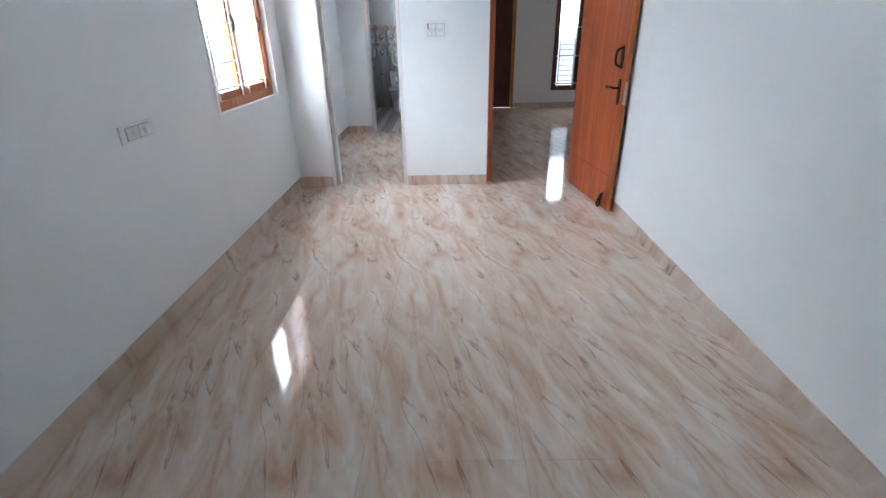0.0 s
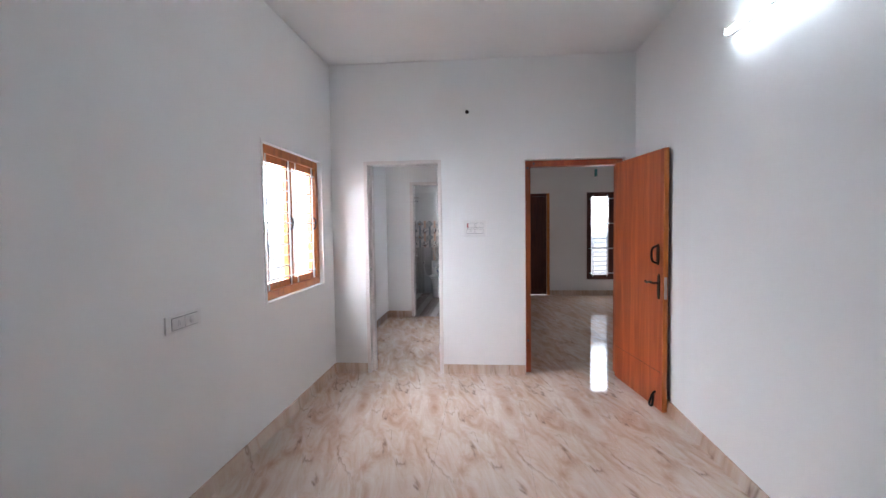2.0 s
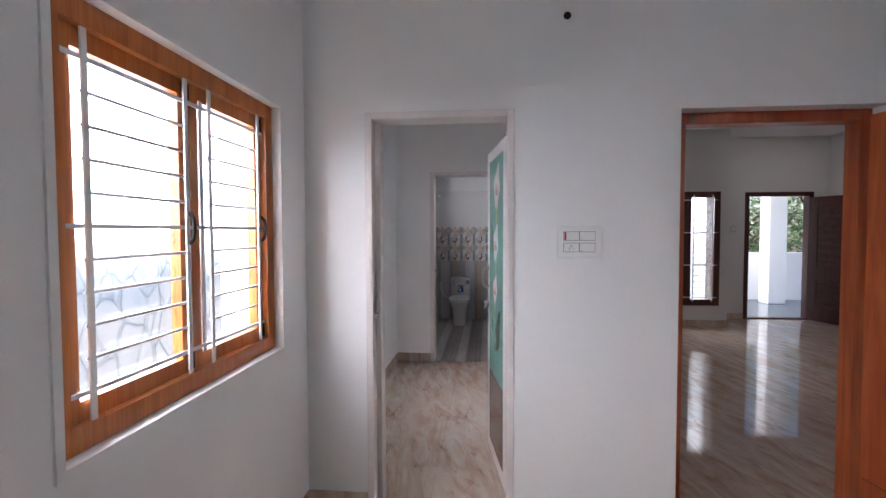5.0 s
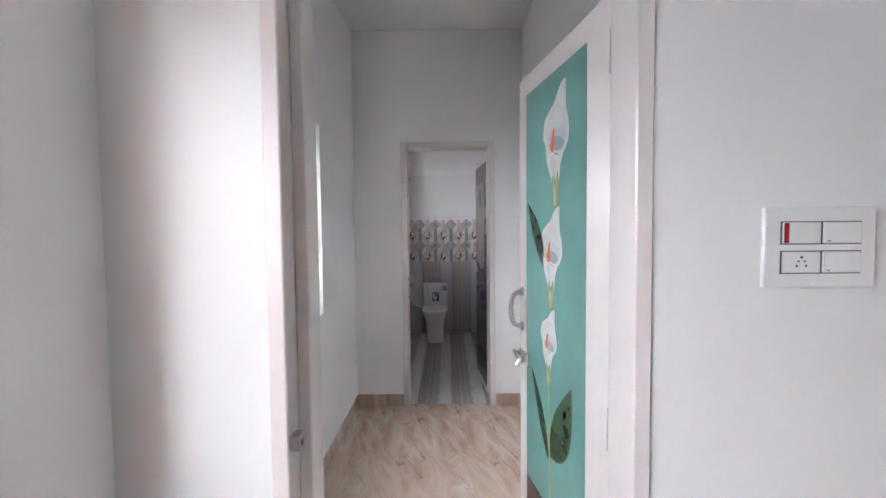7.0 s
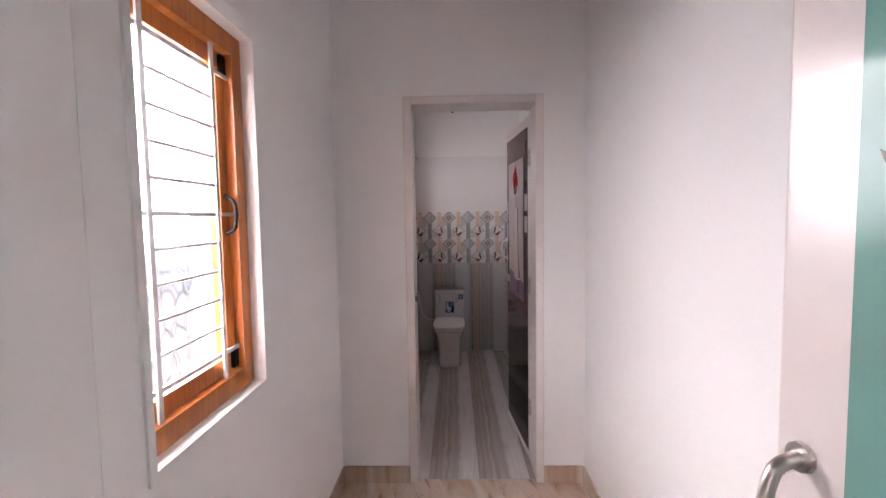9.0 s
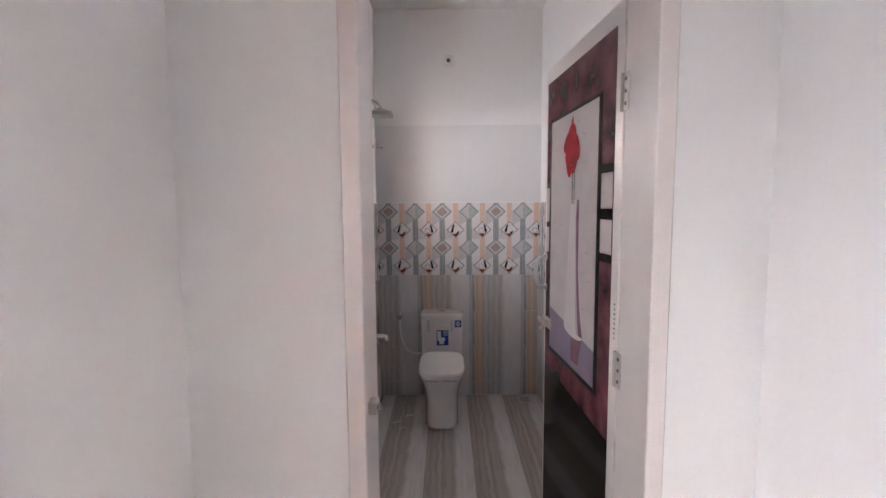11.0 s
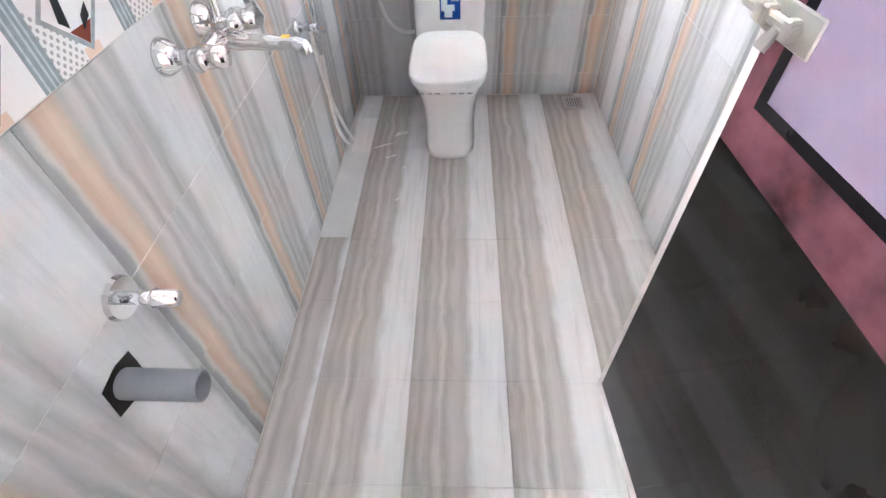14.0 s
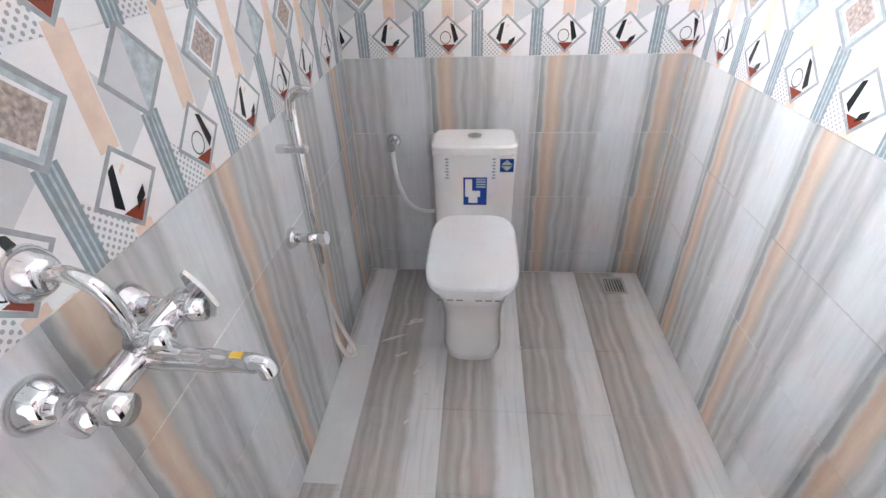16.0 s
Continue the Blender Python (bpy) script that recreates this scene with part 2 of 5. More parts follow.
STEEL_WHITE = mat("white_enamelled_steel", (0.76, 0.77, 0.80), 0.35, vary=0.03)
FIGURED = glass_mat()
PVC = mat("white_pvc", (0.74, 0.68, 0.66), 0.28, vary=0.02, coat=0.3)
WHITE_PLASTIC = mat("white_plastic", (0.78, 0.77, 0.76), 0.3, vary=0.01)
GREY_LINE = mat("dark_grey_plastic", (0.10, 0.10, 0.11), 0.4)
RED = mat("red_plastic", (0.42, 0.012, 0.02), 0.35)
BLACK = mat("black_metal", (0.018, 0.014, 0.013), 0.42, metal=0.6)
CHROME = mat("chrome", (0.78, 0.78, 0.79), 0.09, metal=1.0, vary=0.02)
STEEL = mat("brushed_steel", (0.55, 0.53, 0.5), 0.3, metal=1.0, vary=0.1)
BRASS = mat("brass", (0.55, 0.38, 0.14), 0.28, metal=1.0)
CERAMIC = mat("white_ceramic", (0.83, 0.81, 0.80), 0.08, vary=0.01, coat=0.5)
LID = mat("white_seat_plastic", (0.85, 0.845, 0.85), 0.2, vary=0.01)
PVC_GREY = mat("grey_pvc_pipe", (0.27, 0.29, 0.31), 0.42, vary=0.1)
BLUE = mat("blue_print", (0.02, 0.07, 0.32), 0.4)
PAPER = mat("white_print", (0.75, 0.76, 0.78), 0.4)
TEAL_PLASTIC = mat("teal_plastic", (0.03, 0.22, 0.22), 0.4)
STREAKS = streak_mat("striped_stone_wall_tile", [
    (0.0, (0.331, 0.337, 0.337)), (0.035, (0.353, 0.359, 0.359)), (0.06, (0.546, 0.518, 0.489)), (0.085, (0.56, 0.41, 0.32)), (0.145, (0.63, 0.49, 0.395)),
    (0.19, (0.53, 0.425, 0.35)), (0.22, (0.448, 0.431, 0.414)), (0.27, (0.529, 0.518, 0.506)), (0.31, (0.407, 0.396, 0.390)), (0.36, (0.522, 0.511, 0.505)),
    (0.42, (0.429, 0.417, 0.412)), (0.47, (0.551, 0.540, 0.534)), (0.53, (0.430, 0.424, 0.418)), (0.58, (0.516, 0.510, 0.505)), (0.63, (0.640, 0.640, 0.640)),
    (0.78, (0.648, 0.648, 0.653)), (0.93, (0.626, 0.626, 0.632)), (0.97, (0.483, 0.488, 0.488))], 0.42, 0.12)
FLOORSTREAKS = streak_mat("striped_stone_floor_tile", [
    (0.0, (0.40, 0.36, 0.33)), (0.06, (0.48, 0.44, 0.41)), (0.12, (0.41, 0.37, 0.34)), (0.18, (0.50, 0.46, 0.43)), (0.25, (0.42, 0.38, 0.35)),
    (0.31, (0.57, 0.53, 0.50)), (0.37, (0.41, 0.375, 0.345)), (0.45, (0.52, 0.485, 0.455)), (0.57, (0.47, 0.435, 0.41)), (0.62, (0.60, 0.58, 0.56)),
    (0.66, (0.71, 0.69, 0.68)), (0.85, (0.725, 0.705, 0.695)), (1.0, (0.69, 0.67, 0.655))], 0.293, 0.22, running=True)
PALE_TILE = mat("pale_stone_tile", (0.71, 0.70, 0.69), 0.2, vary=0.05)
GLAZE = mat("white_glaze", (0.77, 0.74, 0.73), 0.16, vary=0.02)
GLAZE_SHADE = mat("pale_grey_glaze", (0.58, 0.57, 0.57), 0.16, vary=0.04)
DOTS = dots_mat()
PEACH = mat("peach_glaze", (0.72, 0.54, 0.44), 0.18, vary=0.06, scale=30)
SLATE = mat("blue_grey_glaze", (0.26, 0.30, 0.32), 0.18, vary=0.12, scale=60)
SLATE_LIGHT = mat("light_blue_grey_glaze", (0.44, 0.48, 0.50), 0.18, vary=0.2, scale=60)
RIM = mat("grey_rim_glaze", (0.33, 0.34, 0.35), 0.2, vary=0.15, scale=50)
ORNATE = mat("tan_ornament_glaze", (0.42, 0.34, 0.30), 0.2, vary=0.4, scale=110)
INK = mat("black_glaze", (0.02, 0.022, 0.025), 0.2)
BRICKRED = mat("brick_red_glaze", (0.24, 0.05, 0.03), 0.2)


# ---- building helpers ----
def box(bm, x0, x1, y0, y1, z0, z1):
    vs = [bm.verts.new((x, y, z)) for z in (z0, z1) for y in (y0, y1) for x in (x0, x1)]
    for f in ((0, 2, 3, 1), (4, 5, 7, 6), (0, 1, 5, 4), (2, 6, 7, 3), (0, 4, 6, 2), (1, 3, 7, 5)):
        bm.faces.new([vs[i] for i in f])
    return bm


def boxes(*bs):
    bm = bmesh.new()
    for b in bs:
        box(bm, *b)
    return bm


def soft_box(x0, x1, y0, y1, z0, z1, r=0.004, seg=2):
    bm = boxes((x0, x1, y0, y1, z0, z1))
    bmesh.ops.bevel(bm, geom=bm.edges[:], offset=r, segments=seg, affect="EDGES", profile=0.6)
    return bm


def part(name, bm, material, parent=None, label="", smooth=False):
    me = bpy.data.meshes.new(name)
    bmesh.ops.recalc_face_normals(bm, faces=bm.faces[:])
    for f in bm.faces:
        f.smooth = smooth
    bm.to_mesh(me)
    bm.free()
    for m in (material if isinstance(material, (list, tuple)) else [material]):
        me.materials.append(m)
    ob = new(name, me)
    if parent is not None:
        ob.parent = parent
    if label:
        ob["label"] = label
    return ob


def thing(name, label, category, m=None, group="", kind=""):
    e = tagged(new(name), label, category, group, kind)
    e.empty_display_size = 0.05
    if m is not None:
        e.matrix_world = m
    return e


def tube(points, r, sides=12, cap=True, bm=None):
    """A round bar or pipe along a list of points; r may be one radius or one per point."""
    bm = bm or bmesh.new()
    pts = [Vector(p) for p in points]
    rs = r if isinstance(r, (list, tuple)) else [r] * len(pts)
    rings, side = [], None
    for i, p in enumerate(pts):
        d = (pts[min(i + 1, len(pts) - 1)] - pts[max(i - 1, 0)]).normalized()
        if side is None or abs(side.dot(d)) > 0.95:
            side = d.orthogonal().normalized()
        side = (side - d * side.dot(d)).normalized()
        up = d.cross(side)
        rings.append([bm.verts.new(p + (side * math.cos(a) + up * math.sin(a)) * rs[i]) for a in (2 * math.pi * k / sides for k in range(sides))])
    for a, b in zip(rings, rings[1:]):
        for k in range(sides):
            bm.faces.new((a[k], a[(k + 1) % sides], b[(k + 1) % sides], b[k]))
    if cap:
        bm.faces.new(rings[0][::-1])
        bm.faces.new(rings[-1])
    return bm


def smooth_path(pts, n=6):
    """Catmull-Rom points through pts."""
    p = [Vector(pts[0])] + [Vector(q) for q in pts] + [Vector(pts[-1])]
    out = []
    for a, b, c, d in zip(p, p[1:], p[2:], p[3:]):
        for k in range(n):
            t = k / n
            out.append(0.5 * (2 * b + (c - a) * t + (2 * a - 5 * b + 4 * c - d) * t * t + (3 * b - a - 3 * c + d) * t ** 3))
    return out + [Vector(pts[-1])]


def loft(rings, sides=32, power=3.2):
    """Rounded-rectangle rings (cx, cy, z, half width, half depth) skinned into one body."""
    bm = bmesh.new()
    loops = []
    for cx, cy, z, w, d in rings:
        loop = []
        for k in range(sides):
            a = 2 * math.pi * k / sides
            c, s = math.cos(a), math.sin(a)
            loop.append(bm.verts.new((cx + math.copysign(abs(c) ** (2 / power), c) * w, cy + math.copysign(abs(s) ** (2 / power), s) * d, z)))
        loops.append(loop)
    for a, b in zip(loops, loops[1:]):
        for k in range(sides):
            bm.faces.new((a[k], a[(k + 1) % sides], b[(k + 1) % sides], b[k]))
    bm.faces.new(loops[0][::-1])
    bm.faces.new(loops[-1])
    return bm


def flat(points, z=0.0, bm=None, index=0):
    bm = bm or bmesh.new()
    f = bm.faces.new([bm.verts.new((x, y, z)) for x, y in points])
    f.material_index = index
    return bm


def slab(points, depth, axis_matrix=None):
    """A flat outline given a thickness along z."""
    bm = flat(points)
    g = bmesh.ops.extrude_face_region(bm, geom=bm.faces[:])
    bmesh.ops.translate(bm, vec=(0, 0, depth), verts=[v for v in g["geom"] if isinstance(v, bmesh.types.BMVert)])
    if axis_matrix is not None:
        bmesh.ops.transform(bm, matrix=axis_matrix, verts=bm.verts[:])
    return bm


def wall(name, axis, at0, at1, a0, a1, z0, z1, holes=(), material=None):
    """A wall of real thickness (at0..at1 along its normal axis), from a0 to a1, with openings (a0, a1, z0, z1) cut through."""
    us = sorted({a0, a1, *[v for h in holes for v in h[:2]]})
    zs = sorted({z0, z1, *[v for h in holes for v in h[2:]]})
    solid = lambda i, j: 0 <= i < len(us) - 1 and 0 <= j < len(zs) - 1 and not any(
        h[0] <= (us[i] + us[i + 1]) / 2 <= h[1] and h[2] <= (zs[j] + zs[j + 1]) / 2 <= h[3] for h in holes)
    bm, cache = bmesh.new(), {}

    def v(i, j, n):
        if (i, j, n) not in cache:
            cache[i, j, n] = bm.verts.new((n, us[i], zs[j]) if axis == "x" else (us[i], n, zs[j]))
        return cache[i, j, n]

    for i in range(len(us) - 1):
        for j in range(len(zs) - 1):
            if not solid(i, j):
                continue
            for n in (at0, at1):
                bm.faces.new([v(i, j, n), v(i + 1, j, n), v(i + 1, j + 1, n), v(i, j + 1, n)])
            for (di, dj), (p, q) in (((-1, 0), ((0, 0), (0, 1))), ((1, 0), ((1, 0), (1, 1))), ((0, -1), ((0, 0), (1, 0))), ((0, 1), ((0, 1), (1, 1)))):
                if not solid(i + di, j + dj):
                    bm.faces.new([v(i + p[0], j + p[1], at0), v(i + q[0], j + q[1], at0), v(i + q[0], j + q[1], at1), v(i + p[0], j + p[1], at1)])
    return tagged(part(name, bm, material or PLASTER), "smooth white painted plaster wall", "wall", kind="structure")


H = 3.07                       # ceiling height
MAIN_X, HALL_X = 2.94, 6.62    # inner faces of the far side walls
DOOR_A = (0.33, 1.105, 0.0, 2.122)
DOOR_M = (1.915, 2.85, 0.0, 2.10)
DOOR_B = (0.316, 1.082, 0.0, 2.18)
WIN_M = (-1.44, -0.30, 0.955, 2.08)
WIN_P = (1.12, 1.845, 0.975, 2.105)
WIN_B = (4.32, 4.94, 1.72, 2.15)
BATH_Y0, BATH_Y1, BATH_X1 = 3.06, 5.508, 1.31
PASS_X, PASS_Y = -0.07, 2.87   # passage: window wall and bathroom-door wall

# ---- structure ----
wall("wall_left", "x", -0.30, 0.0, -6.2, 0.0, 0.0, H, [WIN_M])
wall("wall_left_passage", "x", -0.30, PASS_X, 0.0, PASS_Y, 0.0, H, [WIN_P])
wall("wall_left_bath", "x", -0.30, 0.0, PASS_Y, 5.74, 0.0, H, [WIN_B])
# plaster return that hides the near stile of the passage window
tagged(part("wall_return", boxes((PASS_X - 0.022, PASS_X + 0.0005, WIN_P[0] - 0.002, 1.262, WIN_P[2] - 0.002, WIN_P[3] + 0.002)), PLASTER), "plaster return beside the passage window", "wall", kind="structure")
wall("wall_rooms", "y", 0.0, 0.14, PASS_X, HALL_X, 0.0, H, [DOOR_A, DOOR_M])
wall("wall_right", "x", MAIN_X, MAIN_X + 0.12, -6.2, 0.0, 0.0, H)
wall("wall_behind", "y", -6.32, -6.2, -0.23, MAIN_X + 0.12, 0.0, H)
wall("wall_passage", "x", BATH_X1, BATH_X1 + 0.12, 0.14, 5.74, 0.0, H)
wall("wall_bath_door", "y", PASS_Y, PASS_Y + 0.18, 0.0, BATH_X1, 0.0, H, [DOOR_B])
wall("wall_bath_back", "y", BATH_Y1, BATH_Y1 + 0.23, 0.0, BATH_X1, 0.0, H)
H_CLOSED, H_WIN, H_OPEN = (1.95, 2.84, 0.0, 2.11), (3.59, 4.57, 0.33, 2.11), (5.30, 6.38, 0.0, 2.15)
HY, HY2, HS = 5.2, 5.9, 4.70    # hall: window wall, entrance wall, step between them
wall("wall_hall_window", "y", HY, HY + 0.23, BATH_X1 + 0.12, HS, 0.0, H, [H_CLOSED, H_WIN])
wall("wall_hall_step", "x", HS - 0.23, HS, HY + 0.23, HY2 + 0.23, 0.0, H)
wall("wall_hall_door", "y", HY2, HY2 + 0.23, HS, HALL_X + 0.12, 0.0, H, [H_OPEN])
wall("wall_hall_side", "x", HALL_X, HALL_X + 0.12, 0.0, HY2, 0.0, H)
# back wall is slightly greyer from the tiles up to z 2.19
tagged(part("wall_bath_plaster", boxes((0.0, BATH_X1, BATH_Y1 - 0.006, BATH_Y1 - 0.0005, 1.59, 2.19)), PLASTER_LOW), "slightly greyer plaster band above tiles", "wall", kind="structure")
tagged(part("ceiling", boxes((-0.30, HALL_X + 0.12, -6.32, 6.13, H, H + 0.15)), CEILING), "plain white painted ceiling slab", "ceiling", kind="structure")
floor = tagged(part("floor", boxes((-0.30, HALL_X + 0.12, -6.32, 6.13, -0.16, -0.008)), GROUT), "glossy beige marble tiled floor", "floor", kind="structure")


# ---- windows in the left wall ----
def window(name, y0, y1, z0, z1, sashes, label, wood=TEAK, depth=0.035, rods=4, base=0.0, uprights=None, near=None):
    """Timber window set back in the left wall: frame, sashes, figured panes, white steel grille, bevelled sill."""
    w = thing(name, label, "window", pose(base, 0, 0), kind="structure")
    f, x1, x0 = 0.062, -depth, -depth - 0.075
    part("window_frame", boxes((x0, x1, y0, y0 + f, z0, z1), (x0, x1, y1 - f, y1, z0, z1), (x0, x1, y0 + f, y1 - f, z0, z0 + f), (x0, x1, y0 + f, y1 - f, z1 - f, z1)), wood, w)
    n = len(sashes)
    iy0, iy1, iz0, iz1 = y0 + f, y1 - f, z0 + f, z1 - f
    step = (iy1 - iy0) / n
    for k in range(n):
        a, b, s = iy0 + k * step + 0.002, iy0 + (k + 1) * step - 0.002, 0.052
        sx1, sx0 = x1 - 0.028, x1 - 0.064
        sash = part("sash", boxes((sx0, sx1, a, a + s, iz0, iz1), (sx0, sx1, b - s, b, iz0, iz1), (sx0, sx1, a + s, b - s, iz0, iz0 + s), (sx0, sx1, a + s, b - s, iz1 - s, iz1)), wood, w)
        pane = part("pane", boxes((sx0 + 0.014, sx0 + 0.019, a + s, b - s, iz0 + s, iz1 - s)), FIGURED, sash, "figured frosted glass pane")
        pane.visible_shadow = False
        hy = b - 0.026
        part("sash_handle", tube(smooth_path([(sx1, hy, (iz0 + iz1) / 2 - 0.06), (sx1 + 0.03, hy, (iz0 + iz1) / 2 - 0.04), (sx1 + 0.032, hy, (iz0 + iz1) / 2 + 0.03), (sx1, hy, (iz0 + iz1) / 2 + 0.06)]), 0.007), BLACK, sash, "black pull handle")
        for hz in (iz0 + 0.04, iz1 - 0.04):
            part("hinge", soft_box(sx1 - 0.002, sx1 + 0.012, b - 0.034, b - 0.004, hz - 0.03, hz + 0.03, 0.002, 1), BLACK, sash)
        # grille in front of the sash
        gx = x1 - 0.012
        vy = (a + 0.075, b - 0.035) if k == 0 and n > 1 else (a + 0.095, b - 0.05)
        if n == 1:
            vy = uprights or (a + 0.05, b - 0.05)
        if k:
            part("grille_upright", boxes((sx1 + 0.002, sx1 + 0.008, a + 0.05, a + 0.068, iz0 + 0.05, iz1 - 0.05)), STEEL_WHITE, w)
        for y in vy:
            part("grille_upright", boxes((gx - 0.003, gx + 0.003, y - 0.009, y + 0.009, iz0 - 0.005, iz1 + 0.005)), STEEL_WHITE, w)
        span = (iz1 - iz0 - 0.15) / (2 * rods + 2)
        for r in range(2 * rods + 3):
            z = iz0 + 0.075 + r * span
            if r % (rods + 1):
                part("grille_rod", tube([(gx - 0.004, vy[0] - 0.009, z), (gx - 0.004, vy[1] + 0.009, z)], 0.0052, 8), STEEL_WHITE, w, smooth=True)
            elif k == 0:
                part("grille_bar", boxes((gx - 0.009, gx - 0.003, iy0 - 0.005, iy1 + 0.005, z - 0.006, z + 0.006)), STEEL_WHITE, w)
    # plaster margin standing proud round the opening
    e, y0 = 0.024, near or y0
    part("window_sill", boxes((0.0005, 0.008, y0 - e, y1 + e, z0 - e, z0), (0.0005, 0.008, y0 - e, y0, z0, z1), (0.0005, 0.008, y1, y1 + e, z0, z1), (0.0005, 0.008, y0 - e, y1 + e, z1, z1 + e)), PLASTER, w)
    return w


window("window_1", *WIN_M, (0, 1), "two-sash teak window with frosted panes and white grille")
window("window_2", *WIN_P, (0,), "single-sash teak window with frosted pane and white grille", base=PASS_X, uprights=(1.365, 1.68), near=1.262)
window("window_3", *WIN_B, (0,), "small high bathroom window in teak with grille", rods=1, depth=0.08)
bath_day = new("window_daylight", bpy.data.lights.new("window_daylight", "AREA"))
bath_day.data.shape, bath_day.data.size, bath_day.data.size_y, bath_day.data.energy = "RECTANGLE", WIN_B[1] - WIN_B[0], WIN_B[3] - WIN_B[2], BATH_WINDOW_WATTS
bath_day.matrix_world = look((-0.28, (WIN_B[0] + WIN_B[1]) / 2, (WIN_B[2] + WIN_B[3]) / 2), (1, (WIN_B[0] + WIN_B[1]) / 2, 2.1))
back = tagged(part("backdrop", boxes((-1.62, -1.6, -5.5, 7.5, -0.3, 8.0)), daylight_mat(WINDOW_GLOW)), "bright overcast sky and pale haze outdoors", "sky", kind="structure")


# ---- skirting ----
def skirting(name, runs):
    s = thing(name, "beige marble skirting tile strip", "skirting", kind="structure")
    for x0, x1, y0, y1 in runs:
        part("skirting_tile", boxes((x0, x1, y0, y1, 0.0, 0.098)), MARBLE, s)
    return s


T = 0.009
runs = [(0.0, T, -6.2 + 1.2 * k, min(-0.0005, -6.2 + 1.2 * k + 1.198)) for k in range(6) if -6.2 + 1.2 * k < -0.1]
runs += [(MAIN_X - T, MAIN_X, a, min(b, -0.0005)) for _, _, a, b in runs]
runs += [(T, DOOR_A[0], -T, -0.0005), (DOOR_A[1], DOOR_M[0], -T, -0.0005), (DOOR_M[1], MAIN_X - T, -T, -0.0005), (0.0, MAIN_X, -6.2, -6.2 + T)]
skirting("baseboard_main", runs)
skirting("baseboard_passage", [(PASS_X, PASS_X + T, 0.1405, 1.3), (PASS_X, PASS_X + T, 1.302, PASS_Y - T), (BATH_X1 - T, BATH_X1, 0.1405, 1.3), (BATH_X1 - T, BATH_X1, 1.302, PASS_Y - T), (PASS_X + T, DOOR_B[0], PASS_Y - T, PASS_Y - 0.0005), (DOOR_B[1], BATH_X1 - T, PASS_Y - T, PASS_Y - 0.0005)])
skirting("baseboard_hall", [(BATH_X1 + 0.12, BATH_X1 + 0.12 + T, 0.19, HY - 0.01), (BATH_X1 + 0.13, H_CLOSED[0], HY - T, HY - 0.0005), (H_CLOSED[1], 3.9, HY - T, HY - 0.0005), (3.902, HS, HY - T, HY - 0.0005), (HS, HS + T, HY, HY2), (HS + 0.01, H_OPEN[0], HY2 - T, HY2 - 0.0005), (H_OPEN[1], HALL_X, HY2 - T, HY2 - 0.0005), (HALL_X - T, HALL_X, 0.19, HY2 - 0.01)])


# ---- door frames ----
def door_frame(name, hole, y0, y1, width, material, label):
    """Two jambs and a head lining an opening."""
    x0, x1, z1 = hole[0], hole[1], hole[3]
    d = thing(name, label, "door frame", kind="structure")
    for a, b in ((x0 + 0.0005, x0 + width), (x1 - width, x1 - 0.0005)):
        part("jamb", soft_box(a, b, y0, y1, 0.0, z1 - 0.0005, 0.003, 1), material, d)
    part("head", soft_box(x0 + width, x1 - width, y0, y1, z1 - width, z1 - 0.0005, 0.003, 1), material, d)
    return d


FA = door_frame("door_frame_1", DOOR_A, -0.006, 0.146, 0.036, PVC, "white plastic door frame flush in plaster wall")
part("door_stop", soft_box(DOOR_A[0] + 0.0365, DOOR_A[0] + 0.066, 0.06, 0.145, 0.0, 2.084, 0.003, 1), PVC, FA)
FB = door_frame("door_frame_2", DOOR_B, PASS_Y - 0.008, PASS_Y + 0.19, 0.045, PVC, "white plastic bathroom door frame")
FM = door_frame("door_frame_3", DOOR_M, 0.09, 0.19, 0.058, DOORWOOD, "red-brown door frame of the main doorway")


def striker(frame_ob, x, y, z):
    """Small steel catch box on a jamb."""
    part("catch", soft_box(x, x + 0.022, y - 0.02, y + 0.02, z - 0.016, z + 0.016, 0.003, 1), STEEL, frame_ob, "small steel latch catch")
    part("catch_hole", tube([(x + 0.018, y - 0.006, z), (x + 0.0232, y - 0.006, z)], 0.007, 8), GREY_LINE, frame_ob)


striker(FA, DOOR_A[0] + 0.036, 0.02, 1.05)
striker(FB, DOOR_B[0] + 0.045, PASS_Y + 0.05, 1.06)
for z in (0.32, 2.03):
    part("peg", tube([(DOOR_M[0] + 0.03, 0.081, z), (DOOR_M[0] + 0.03, 0.09, z)], 0.011, 10), GREY_LINE, FM, "dark timber peg")
part("frame_peg", tube([(DOOR_M[0] + 0.09, 0.081, DOOR_M[3] - 0.03), (DOOR_M[0] + 0.09, 0.09, DOOR_M[3] - 0.03)], 0.012, 10), GREY_LINE, FM)


def d_handle(leaf, s, z, out, mat_, side=-1):
    part("pull_handle", tube(smooth_path([(s, side * 0.0, z - 0.066), (s, side * out, z - 0.054), (s, side * (out + 0.012), z), (s, side * out, z + 0.054), (s, 0, z + 0.066)]), 0.0085, 10), mat_, leaf, "curved metal pull handle", True)
    for dz in (-0.066, 0.066):
        part("handle_base", tube([(s, side * 0.0, z + dz), (s, side * 0.007, z + dz)], 0.017, 12), mat_, leaf)


def hinges(leaf, zs, material=STEEL):
    for z in zs:
        h = part("hinge", boxes((-0.034, -0.004, -0.0035, -0.0005, z - 0.05, z + 0.05)), material, leaf, "steel butt hinge")
        part("hinge_knuckle", tube([(-0.002, -0.005, z - 0.05), (-0.002, -0.005, z + 0.05)], 0.006, 8), material, h)
        for dz in (-0.032, 0.0, 0.032):
            part("screw", tube([(-0.02, -0.0036, z + dz), (-0.02, -0.0052, z + dz)], 0.0055, 8), GREY_LINE, h)


